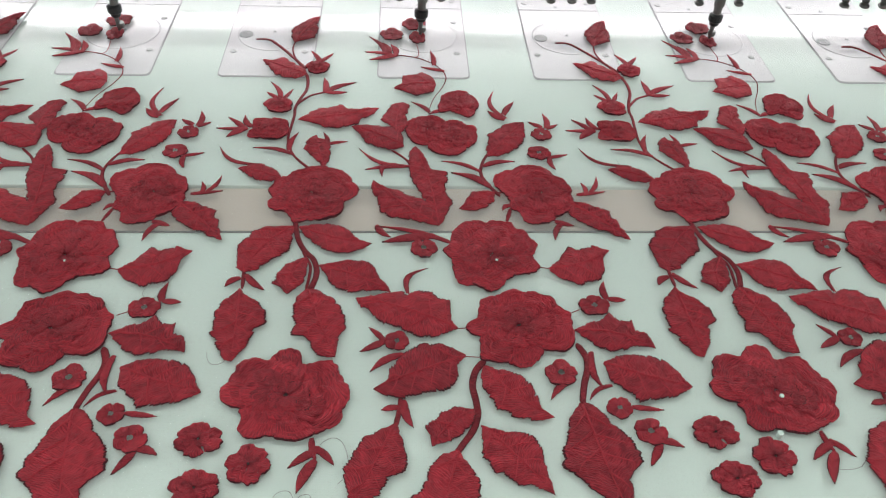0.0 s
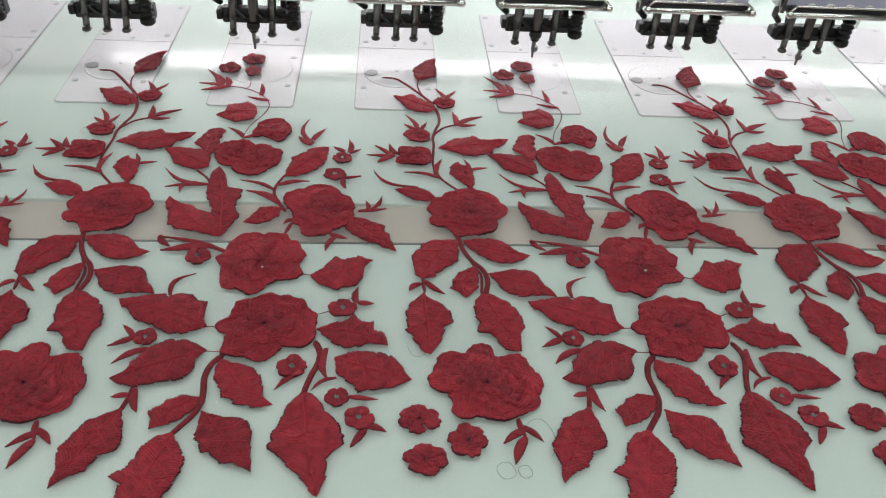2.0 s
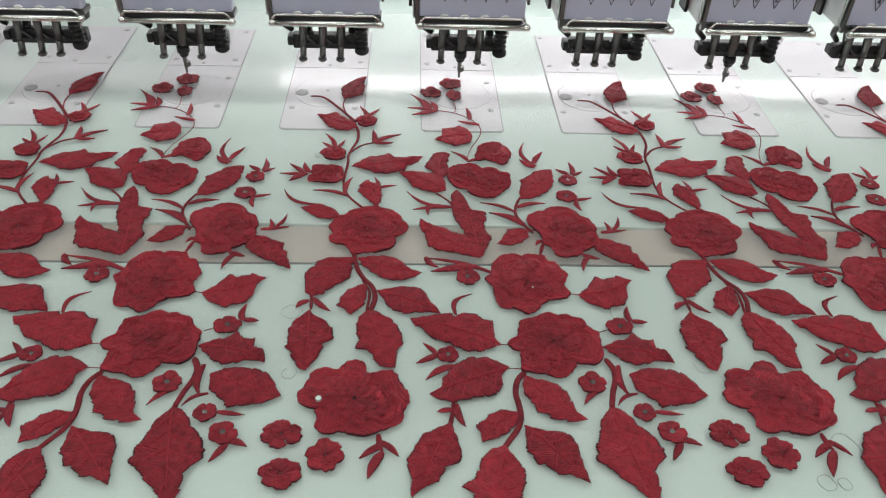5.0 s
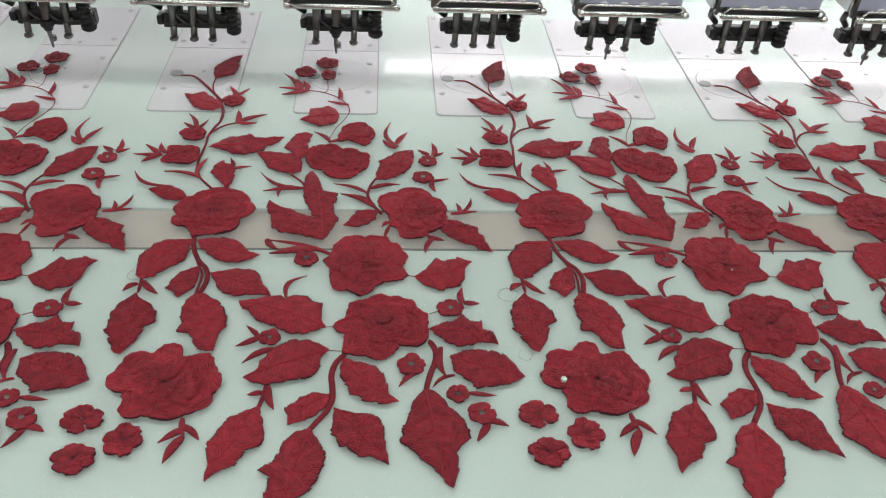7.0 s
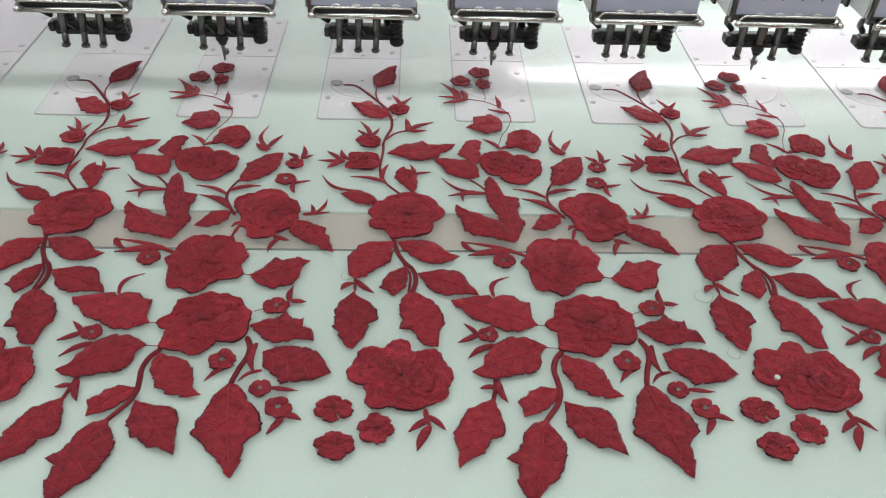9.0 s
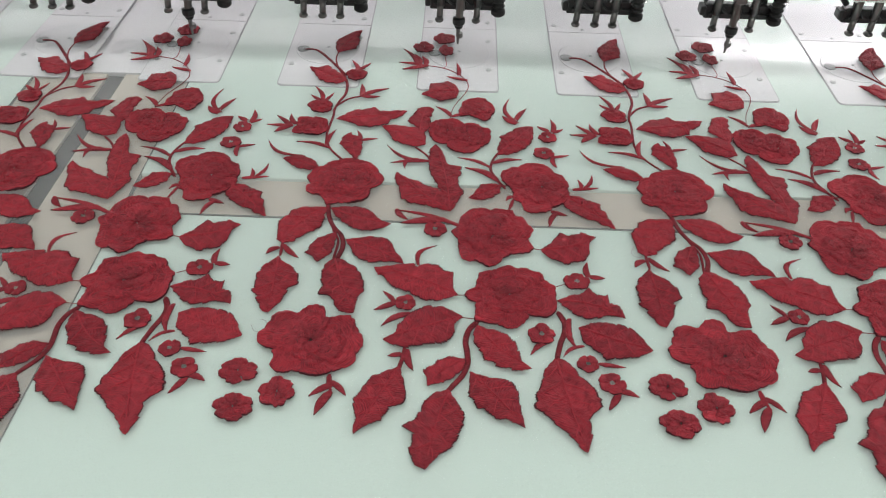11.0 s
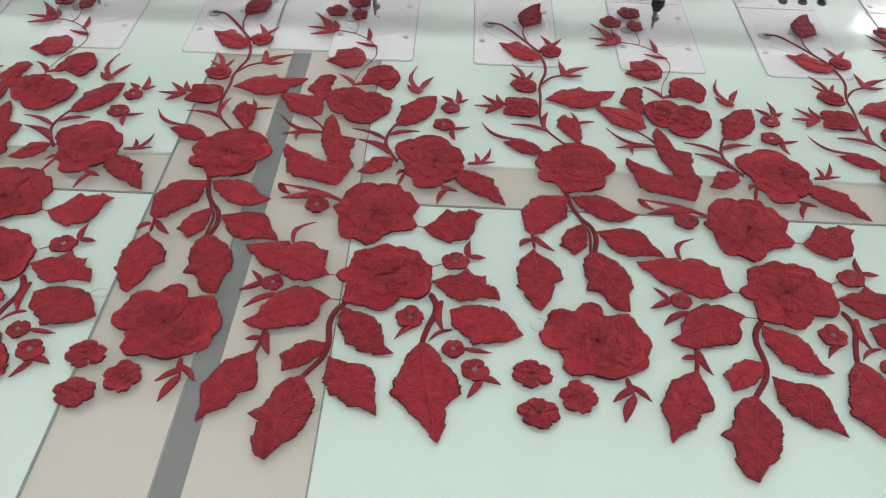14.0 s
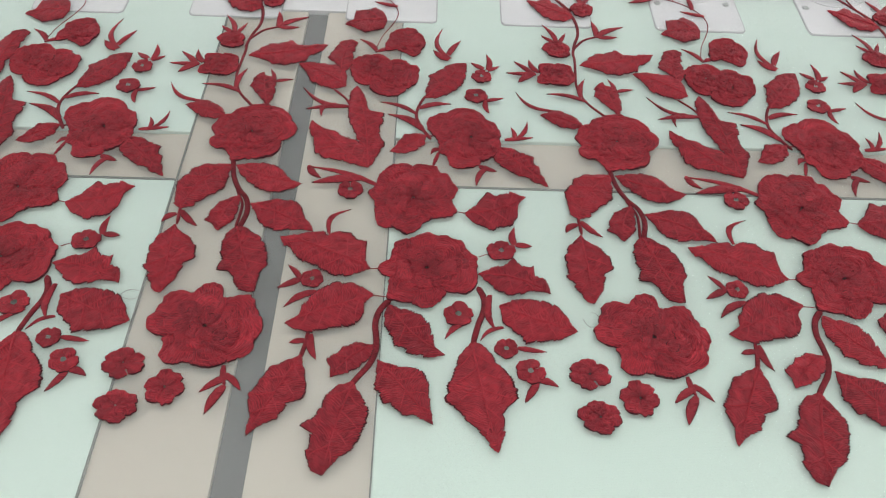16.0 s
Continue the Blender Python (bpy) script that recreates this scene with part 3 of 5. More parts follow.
def leaf(x0, y0, x1, y1, bow, left, right):
    """A serrated satin-stitched leaf from its base to its tip, bowed, with its half-widths along both sides."""
    dx, dy = x1 - x0, y1 - y0
    length = math.hypot(dx, dy)
    ux, uy = dx / length, dy / length
    across = (-1, -0.94, -0.84, -0.68, -0.5, -0.32, -0.16, -0.06, 0, 0.06, 0.16, 0.32, 0.5, 0.68, 0.84, 0.94, 1)
    wide = max(left) + max(right)
    thick = min(2.6, 0.9 + 0.04 * wide)
    n = int(min(110, max(36, length * 1.15)))
    teeth = max(8, round(length / 2.9))
    jag = [rng.uniform(0.3, 1.0) for _ in range(2 * teeth + 4)]
    u0, turn = rng.uniform(0, 500), rng.uniform(0, 6)
    veins = max(2, round(length / 17))
    rows, uvs = [], []
    for i in range(n + 1):
        s = i / n
        mid = bow * math.sin(math.pi * s)
        edge = {}
        for side, widths in ((1, left), (-1, right)):
            e = width_at(widths, s)
            ph = s * teeth
            e += (1.1 - 2.4 * jag[int(ph) + (teeth if side < 0 else 0)] * (ph % 1.0)) * min(1, e / 5)
            lobe = s * length / 12.5 + turn + 0.4 * side
            e += (0.9 - 2.1 * (lobe % 1.0) ** 1.6) * (0.25 + jag[int(lobe) % teeth]) * min(1, e / 9) * min(1, wide / 30)
            edge[side] = max(0.25, e + rng.uniform(-0.3, 0.3) * (0 < i < n))
        row, uv = [], []
        for t in across:
            w = edge[1] if t > 0 else edge[-1]
            a = abs(t)
            h = thick * (1 - a ** 5) * min(1, 0.35 + 6 * s, 0.35 + 6 * (1 - s))
            # valleys beside the midrib and between the stitched lobes
            if 0.03 < a < 0.2:
                h -= 0.35
            v = (s - 0.30 * a * wide / (2 * length) * 1.6) * veins + 0.2 * (t > 0)
            crest = max(0.0, 1 - abs((v % 1.0) - 0.5) * 5)
            h += (0.9 * crest - 0.35) * (1 - a * a) * min(1, wide / 25)
            h += 0.34 * math.sin(s * length * 0.42 + 5 * a + turn) * a
            if a >= 1:
                h = 0.05
            px, py = s * length, mid + t * w
            row.append((px * ux - py * uy, px * uy + py * ux, h))
            uv.append((px + 0.6 * a * w + u0 + 5 * noise.noise((px * 0.07 + u0, py * 0.07, 0)), t * w + u0))
        rows.append(row)
        uvs.append(uv)
    bm = bmesh.new()
    uvl = bm.loops.layers.uv.new("UVMap")
    last = len(across) - 2
    # outer faces and tip take the painted edge shade
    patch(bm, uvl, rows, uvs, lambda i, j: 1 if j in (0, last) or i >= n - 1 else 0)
    if wide > 16:
        cord(bm, uvl, [rows[i][8] for i in range(2, int(n * 0.88), 4)], 1.25, 0.95)
        for k in range(veins - 1):
            for side in (1, -1):
                if rng.random() < 0.2:
                    continue
                s0 = (k + 0.55 + 0.2 * (side > 0)) / veins
                reach = 0.30 * wide / (2 * length) * 1.6
                line = [rows[min(n, int((s0 + reach * abs(across[8 + side * q]) * 1.2) * n))][8 + side * q] for q in range(7)]
                cord(bm, uvl, line, 1.05, 0.85)
    keep("leaf", bm, RED, x0, y0, 0.0004 + rng.uniform(0, 0.0006))


def leaflet(x0, y0, x1, y1, wide, bend=0.0):
    """A slim curved leaflet, pointed at its tip."""
    dx, dy = x1 - x0, y1 - y0
    length = math.hypot(dx, dy)
    ux, uy = dx / length, dy / length
    rows, uvs, n = [], [], 22
    u0 = rng.uniform(0, 500)
    for i in range(n + 1):
        s = i / n
        e = wide / 2 * (0.35 * (1 - s) ** 2 + 1.02 * math.sin(math.pi * min(1, 0.06 + 0.94 * s) ** 0.9) ** 0.8) + rng.uniform(-0.3, 0.3) * (i < n)
        e = max(0.25, e)
        mid = bend * length * math.sin(math.pi * s)
        row = []
        uv = []
        for t in (-1, -0.85, -0.4, 0, 0.4, 0.85, 1):
            h = min(1.5, 0.5 + wide * 0.09) * (1.05 - t * t) if abs(t) < 1 else 0.0
            px, py = s * length, mid + t * e
            row.append((px * ux - py * uy, px * uy + py * ux, h))
            uv.append((px + abs(t) * e + u0, t * e))
        rows.append(row)
        uvs.append(uv)
    bm = bmesh.new()
    # wider leaflets get edge shade painted on their sides and tip
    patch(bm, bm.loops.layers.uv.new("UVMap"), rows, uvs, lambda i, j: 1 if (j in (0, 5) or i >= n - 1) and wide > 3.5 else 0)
    keep("tendril" if abs(bend) >= 0.15 else "leaflet" if wide > 5 else "sepal", bm, RED, x0, y0, 0.0004)


def petal_ring(owner, rx, ry, n, rot, r_in, r_out, z, thick, spread=1.32, frill=0.036, twist=0.0, name="petal", waist=0.72, notch=0.26):
    for k in range(n):
        mid = radians(rot) + 2 * math.pi * (k + rng.uniform(-0.12, 0.12) * (1 if r_out > 0.8 else 2.2)) / n
        half = math.pi / n * spread * rng.uniform(0.92, 1.08)
        size = r_out * (rng.uniform(0.94, 1.05) if r_out > 0.8 else rng.uniform(0.74, 1.16))
        across = rng.random() < 0.45
        lift = z + 0.45 * (k % 2) + rng.uniform(0, 0.35)
        rows, uvs = [], []
        u0 = rng.uniform(0, 500)
        cols, rings = 17, 9
        wob = [rng.uniform(-frill, frill) for _ in range(cols)]
        phase = rng.uniform(0, 6)
        for i in range(rings + 1):
            row, uv = [], []
            f = i / rings
            for j in range(cols):
                t = 2 * j / (cols - 1) - 1
                edge = size * (1 - notch * abs(t) ** 2.6 + wob[j] + 0.022 * math.sin(9 * t + phase))
                r = r_in + (edge - r_in) * min(1, f * 1.088)
                ang = mid + half * t * (waist + (1 - waist) * f) + twist * f
                h = lift + thick * (1 - t ** 4) * (1 - 0.4 * f ** 4)
                h += 0.55 * math.sin(5.0 * t + 4 * f + phase) * f + 0.34 * math.sin(11 * f + 3.5 * t + phase) * min(1, rx / 30)
                if abs(t) == 1:
                    h = lift - 0.6
                if i == rings:
                    h = 0.15 if r_out > 0.8 else lift - 0.7
                row.append((r * rx * math.cos(ang), r * ry * math.sin(ang), h))
                if across:
                    warp = 7 * noise.noise((r * rx * 0.07, ang * 1.5, u0))
                    uv.append((r * rx + 4 * t * t + u0 + warp, half * t * rx * 0.8 + u0))
                else:
                    uv.append((half * t * rx * 0.8 + 2.5 * math.sin(f * 3 + phase) + u0, r * rx + u0))
            rows.append(row)
            uvs.append(uv)
        bm = bmesh.new()
        uvl = bm.loops.layers.uv.new("UVMap")
        rim = r_out > 0.8
        # outermost ring of rim petals is coloured as edge shade
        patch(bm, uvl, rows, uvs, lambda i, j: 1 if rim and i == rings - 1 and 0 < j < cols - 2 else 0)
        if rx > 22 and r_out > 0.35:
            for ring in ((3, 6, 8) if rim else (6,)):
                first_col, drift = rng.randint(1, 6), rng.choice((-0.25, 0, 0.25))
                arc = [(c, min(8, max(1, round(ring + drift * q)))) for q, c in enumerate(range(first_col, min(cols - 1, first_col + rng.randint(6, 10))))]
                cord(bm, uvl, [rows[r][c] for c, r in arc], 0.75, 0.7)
                # a dark cord beside the arc paints shade into the crease
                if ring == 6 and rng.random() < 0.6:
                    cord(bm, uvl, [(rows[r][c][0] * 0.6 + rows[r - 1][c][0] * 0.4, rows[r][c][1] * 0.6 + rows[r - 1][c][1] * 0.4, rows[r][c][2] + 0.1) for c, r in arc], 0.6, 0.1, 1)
            if rim:
                for c in (rng.randint(4, 7), rng.randint(9, 12)):
                    cord(bm, uvl, [rows[r][c + (1 if r > 6 else 0)] for r in range(3, 9)], 0.7, 0.7)
        keep(name, bm, RED, 0, 0, 0, owner)


def rim_at(rim, ang):
    n = len(rim)
    q = (ang / (2 * math.pi) * n) % n
    k = int(q)
    f = q - k
    f = f * f * (3 - 2 * f)
    return rim[k] * (1 - f) + rim[(k + 1) % n] * f


def rose(x, y, rim):
    """A stitched rose: outer petals that part at the notches of its rim, two raised rings of petals and an open eye."""
    own = keep("rose", None, None, x, y, 0.0005)
    n = len(rim)
    size = sum(rim) / n
    gap = 2 * math.pi * (0.095 if n > 20 else 0.15)
    cuts = []
    for _, k in sorted((rim[k] - 0.5 * (rim[k - n // 12] + rim[(k + n // 12) % n]), k) for k in range(n)):
        a = 2 * math.pi * k / n
        if all(abs((a - c + math.pi) % (2 * math.pi) - math.pi) > gap for c in cuts):
            cuts.append(a)
    cuts.sort()
    for k, a in enumerate(cuts):
        b = cuts[(k + 1) % len(cuts)]
        span = (b - a) % (2 * math.pi)
        lift = 0.2 + 0.9 * (k % 2) + rng.uniform(0, 0.5)
        cols, rings = max(15, int(span * 24)), 20
        phase, u0, across = rng.uniform(0, 6), rng.uniform(0, 500), rng.random() < 0.6
        focus = rng.uniform(-0.5, 0.5)
        wob = [rng.uniform(-1, 1) for _ in range(cols)]
        rows, uvs = [], []
        for i in range(rings + 1):
            f = i / rings
            row, uv = [], []
            for j in range(cols):
                t = 2 * j / (cols - 1) - 1
                ang = a + span / 2 + t * (span / 2 + 0.07)
                full = rim_at(rim, ang)
                frill = abs(math.sin(ang * size / 9.5 + phase)) ** 0.8
                edge = full - size * 0.07 * abs(t) ** 8 + 2.4 * (frill - 0.62) * min(1, size / 32) + 0.8 * wob[j]
                r = 0.05 * size + (edge - 0.05 * size) * min(1, f * 1.04)
                h = lift + 1.1 * (1 - t ** 4) * (1 - 0.3 * f ** 4)
                swirl = f * size * 0.44 + 3.2 * (t - focus) ** 2 + phase
                fold = math.sin(swirl + 1.2 * noise.noise((r * 0.09, ang * 2.0, phase)))
                h += (1.0 * fold * abs(fold) + 0.2) * min(1, f * 2) * (1 - 0.5 * f ** 3) + 0.45 * math.sin(4 * t + 3 * f + phase) * f
                if abs(t) == 1:
                    h = lift - 0.6
                if i == rings:
                    h = 0.1
                row.append((r * math.cos(ang), r * math.sin(ang), h))
                if across:
                    uv.append((r + 4 * (t - focus) ** 2 + u0 + 5 * noise.noise((r * 0.07, ang * 1.5, u0)), span / 2 * t * size * 0.8 + u0))
                else:
                    uv.append((span / 2 * t * size * 0.8 + 2.5 * math.sin(f * 3 + phase) + u0, r + u0))
            rows.append(row)
            uvs.append(uv)
        bm = bmesh.new()
        uvl = bm.loops.layers.uv.new("UVMap")
        # last ring holds the shade of the rim as dark colour
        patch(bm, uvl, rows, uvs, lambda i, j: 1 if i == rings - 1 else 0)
        if size > 22:
            for ring in (7, 10, 13, 16, 18):
                c0 = rng.randint(1, max(1, cols // 3))
                c1 = min(cols - 2, c0 + rng.randint(cols // 3, 2 * cols // 3))
                drift = rng.choice((-1.5, 0, 1.5))
                arc = [rows[max(3, min(19, round(ring + drift * math.sin(math.pi * (c - c0) / max(1, c1 - c0)))))][c] for c in range(c0, c1 + 1)]
                if len(arc) > 3:
                    cord(bm, uvl, arc, 1.0, 0.9)
        keep("petal", bm, RED, 0, 0, 0, own)
    k = 5 if size > 30 else 4
    turn = rng.uniform(0, 90)
    petal_ring(own, size, size, k + 1, turn, 0.05, 0.70, 1.9, 1.1, 1.15, 0.06, 0.35)
    petal_ring(own, size, size, k, turn + 40, 0.04, 0.43, 2.8, 1.0, 1.1, 0.07, 0.6, "inner_petal")


def small_flower(x, y, rx, ry, n):
    """A small stitched flower with a raised middle."""
    own = keep("small_flower", None, None, x, y, 0.0005)
    turn = rng.uniform(0, 60)
    petal_ring(own, rx, ry, n, turn, 0.06, 1.0, 0.3, 1.0, 1.2, notch=0.27)
    petal_ring(own, rx, ry, 5, turn + 30, 0.07, 0.52, 1.1, 0.6, 1.1, 0.05, 0.4, "inner_petal")


def blossom(x, y, rx, ry):
    """A small five-petalled blossom round an open centre."""
    own = keep("blossom", None, None, x, y, 0.0006)
    petal_ring(own, rx, ry, 5, rng.uniform(0, 72), 0.20, 1.0, 0.3, 1.2, 1.25, 0.03, waist=0.95)


def stem(w0, w1, *points):
    """A corded stem through the points, with its widths at both ends."""
    pts = [Vector((p[0], p[1])) for p in points]
    fine = []
    for i in range(len(pts) - 1):
        a, b = pts[i], pts[i + 1]
        pre, post = pts[max(0, i - 1)], pts[min(len(pts) - 1, i + 2)]
        for k in range(8):
            t = k / 8
            fine.append(0.5 * ((2 * a) + (b - pre) * t + (2 * pre - 5 * a + 4 * b - post) * t * t + (3 * a - pre - 3 * b + post) * t ** 3))
    fine.append(pts[-1])
    rows, uvs, run = [], [], 0.0
    for i, p in enumerate(fine):
        d = (fine[min(i + 1, len(fine) - 1)] - fine[max(i - 1, 0)]).normalized()
        w = (w0 + (w1 - w0) * i / (len(fine) - 1)) / 2 * 1.0
        w *= min(1.0, 0.35 + 0.3 * min(i, len(fine) - 1 - i))
        run += (p - fine[i - 1]).length if i else 0
        row, uv = [], []
        for t in (-1, -0.85, -0.3, 0.3, 0.85, 1):
            e = w * (1 + rng.uniform(-0.06, 0.06))
            h = min(1.0, 0.25 + w * 0.4) * (1.05 - t * t) if abs(t) < 1 else -0.2
            row.append((p.x - fine[0].x - d.y * e * t, p.y - fine[0].y + d.x * e * t, h))
            uv.append((run + abs(t) * w, t * w))
        rows.append(row)
        uvs.append(uv)
    bm = bmesh.new()
    # both flanks of thicker stems are painted with edge shade
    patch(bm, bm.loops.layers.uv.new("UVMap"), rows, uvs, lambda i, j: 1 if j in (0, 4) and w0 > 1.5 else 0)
    keep("stem", bm, STEM_RED, fine[0].x, fine[0].y, 0.0003)


# roses and small flowers
rose(101.4, 84.6, (51.0, 50.1, 48.1, 47.6, 50.9, 49.9, 43.7, 38.0, 35.2, 46.8, 47.6, 47.7, 43.6, 43.1, 49.7, 52.8, 53.8, 52.2, 51.1, 52.8, 51.4, 46.1, 37.4, 37.8, 40.9, 45.9, 45.7, 42.9, 39.5, 38.9, 39.6, 41.5, 43.8, 43.7, 43.1, 45.4, 49.7, 50.2, 48.2, 49.9))
rose(280.6, 247.1, (41.0, 43.1, 46.8, 47.9, 49.2, 50.4, 47.4, 50.9, 50.8, 50.6, 48.3, 51.9, 53.0, 53.8, 53.3, 50.9, 46.4, 44.1, 43.8, 46.8, 44.1, 39.3, 40.6, 43.9, 46.4, 48.1, 48.5, 45.7, 45.5, 47.5, 45.8, 41.6, 35.9, 33.7, 33.1, 36.9, 42.2, 45.4, 46.7, 43.1))
rose(296.3, 156.6, (47.4, 48.3, 50.6, 47.4, 46.4, 47.5, 46.9, 46.7, 43.8, 43.5, 45.9, 44.5, 42.0, 41.0, 43.4, 43.7, 42.2, 38.5, 38.0, 43.4, 45.9, 42.8, 37.2, 39.9, 45.4, 50.9, 46.6, 44.1, 43.3, 43.4, 44.4, 44.0, 40.5, 35.0, 33.2, 38.0, 47.7, 50.4, 50.1, 47.9))
rose(101.4, 339.7, (48.7, 49.1, 47.2, 45.7, 48.1, 49.4, 48.5, 47.1, 46.6, 47.2, 47.0, 45.6, 42.5, 43.6, 42.7, 41.5, 42.6, 44.3, 45.2, 46.1, 42.3, 39.9, 45.5, 45.7, 44.1, 40.2, 39.2, 40.3, 47.1, 44.1, 42.3, 41.5, 41.7, 43.2, 46.0, 43.6, 41.0, 37.9, 36.8, 41.4))
rose(341.1, 339.9, (31.5, 32.5, 34.3, 36.5, 36.5, 37.4, 36.9, 36.9, 42.5, 46.5, 47.1, 48.6, 51.1, 50.9, 50.8, 54.2, 56.9, 55.2, 49.7, 44.7, 40.4, 37.4, 35.4, 38.2, 42.9, 40.5, 41.8, 48.5, 48.5, 47.9, 46.7, 42.1, 37.4, 37.0, 37.5, 36.0, 35.0, 35.0, 34.0, 32.1))
rose(224.6, 457.3, (24.1, 24.3, 26.2, 26.3, 26.6, 27.8, 27.8, 27.0, 25.6, 25.5, 26.0, 26.2, 27.9, 29.9, 31.3, 30.9, 28.9, 26.2, 25.9, 23.8))
rose(253.7, 441.7, (25.9, 28.1, 32.6, 30.2, 34.5, 34.0, 30.7, 27.8, 25.6, 24.7, 26.2, 29.4, 36.0, 37.3, 36.8, 33.0, 28.5, 25.9, 25.7, 25.3))
rose(263.5, 510.6, (24.1, 22.5, 23.2, 25.1, 29.1, 30.7, 29.6, 27.3, 25.6, 23.9, 24.4, 26.7, 29.2, 18.7, 18.8, 21.1, 30.0, 27.3, 23.5, 23.0))
rose(43.5, 457.5, (22.1, 22.1, 24.4, 23.1, 20.5, 17.9, 19.5, 21.6, 23.2, 19.6, 17.8, 21.6, 27.0, 24.1, 21.2, 20.7, 22.2, 24.2, 25.6, 22.9))
rose(50.1, 506.8, (15.1, 14.9, 13.9, 14.3, 14.8, 15.4, 16.2, 17.2, 18.4, 18.0, 18.7, 16.1, 15.6, 16.6, 16.6, 17.5, 18.2, 18.1, 18.0, 15.6))
rose(88.8, 594.4, (14.5, 15.3, 13.7, 13.6, 15.3, 15.7, 14.8, 14.6, 13.7, 14.2, 15.2, 14.2, 14.7, 16.7, 16.4, 17.7, 16.2, 16.4, 14.9, 14.0))
small_flower(39.7, 46.2, 19.4, 15.6, 6)
small_flower(44.2, 5.3, 19.1, 15.4, 6)
small_flower(80.2, 23.9, 17.6, 17.4, 6)
small_flower(212.5, 711.3, 17.6, 18.1, 5)
small_flower(182.1, 681.1, 16.7, 16.5, 5)
small_flower(216.1, 673.2, 12.3, 16.4, 5)
# small blossoms with open centres
blossom(326.3, 105.7, 14.3, 13.6)
blossom(368.6, 69.9, 11.0, 10.5)
blossom(388.6, 47.8, 12.9, 12.7)
blossom(189.7, 141.3, 11.1, 11.2)
blossom(215.4, 257.7, 13.6, 13.0)
blossom(368.2, 181.4, 14.2, 12.3)
blossom(354.9, 448.6, 12.3, 12.2)
blossom(347.7, 412.9, 14.2, 12.9)
# serrated leaves
leaf(237.4, 34.3, 218.8, -50.7, -2.3, (1.5, 4.4, 9.0, 14.0, 18.2, 20.7, 22.2, 22.4, 22.5, 22.3, 21.8, 21.2, 19.8, 18.1, 15.7, 11.5, 8.0, 5.5, 3.0, 1.0), (3.8, 10.3, 13.4, 16.6, 17.0, 17.3, 17.6, 18.2, 19.0, 20.8, 24.9, 29.0, 18.1, 16.6, 16.3, 17.0, 16.6, 14.9, 12.6, 9.2))
leaf(190.0, 59.3, 154.6, -18.4, -0.2, (1.6, 4.7, 8.1, 11.6, 15.1, 18.6, 21.0, 23.2, 22.4, 20.2, 15.0, 14.4, 14.1, 13.9, 13.6, 10.3, 7.0, 3.6, 2.0, 0.7), (1.5, 4.6, 8.0, 11.4, 14.9, 17.7, 17.9, 18.1, 18.2, 18.4, 18.6, 18.9, 19.3, 16.2, 12.7, 10.5, 6.5, 4.9, 4.1, 1.6))
leaf(251.6, 70.5, 216.6, 37.1, -3.9, (1.4, 4.3, 7.2, 8.4, 9.5, 10.6, 11.6, 11.9, 12.0, 12.0, 11.9, 11.8, 10.7, 9.4, 8.1, 6.8, 5.3, 3.8, 2.3, 0.8), (1.4, 4.3, 7.2, 10.1, 10.4, 10.7, 11.2, 11.7, 12.3, 12.0, 11.9, 11.9, 11.9, 12.1, 13.2, 14.3, 14.8, 5.6, 3.3, 1.1))
leaf(263.0, 114.3, 314.7, 61.8, -6.0, (1.2, 3.7, 6.2, 9.4, 12.5, 15.6, 17.1, 18.1, 19.0, 19.1, 18.0, 16.8, 14.8, 11.9, 8.9, 5.7, 2.5, 0.6, 0.6, 0.6), (4.9, 9.3, 12.0, 13.4, 14.9, 15.7, 15.4, 15.2, 17.6, 20.7, 17.4, 16.4, 16.6, 16.9, 15.4, 13.9, 12.2, 10.1, 7.7, 2.6))
leaf(255.8, 55.3, 305.3, -5.3, 0.9, (1.0, 3.1, 5.4, 8.1, 10.8, 14.7, 19.3, 22.0, 22.4, 22.8, 21.5, 20.1, 17.2, 14.2, 11.7, 9.3, 7.2, 5.3, 3.3, 1.1), (1.6, 4.9, 8.3, 11.8, 16.0, 19.5, 18.6, 18.3, 20.2, 21.9, 17.2, 16.4, 16.0, 15.7, 14.1, 7.7, 6.0, 4.2, 2.5, 0.8))
leaf(338.4, 75.6, 358.2, -28.2, -1.6, (7.4, 11.8, 15.1, 16.5, 17.7, 22.0, 25.1, 27.2, 28.6, 29.5, 29.5, 29.4, 18.8, 14.0, 12.0, 10.8, 10.0, 7.7, 5.0, 1.7), (4.0, 10.7, 13.7, 16.6, 18.8, 21.0, 25.4, 28.1, 28.4, 31.4, 31.3, 25.1, 21.0, 19.9, 15.3, 11.6, 8.6, 5.9, 4.7, 2.5))
leaf(364.1, 116.3, 433.8, 89.9, -2.4, (2.4, 7.1, 11.3, 14.0, 16.6, 18.6, 19.8, 20.9, 22.0, 22.5, 22.8, 23.1, 22.3, 21.1, 19.1, 15.8, 12.5, 8.5, 4.8, 1.6), (3.3, 9.9, 15.3, 17.3, 18.0, 19.1, 20.5, 21.9, 24.4, 27.7, 25.0, 22.1, 20.5, 19.0, 17.4, 15.4, 13.5, 10.6, 6.3, 2.1))
leaf(248.1, 124.4, 170.7, 91.1, -0.8, (0.9, 2.7, 5.3, 15.0, 19.7, 23.8, 24.6, 25.4, 24.2, 21.9, 21.3, 20.7, 20.2, 19.6, 18.8, 18.0, 15.5, 12.3, 9.0, 3.0), (4.5, 13.0, 16.9, 20.7, 22.4, 24.2, 25.9, 27.2, 26.1, 25.0, 24.2, 23.3, 20.5, 17.3, 14.4, 11.7, 3.5, 2.1, 1.2, 0.6))
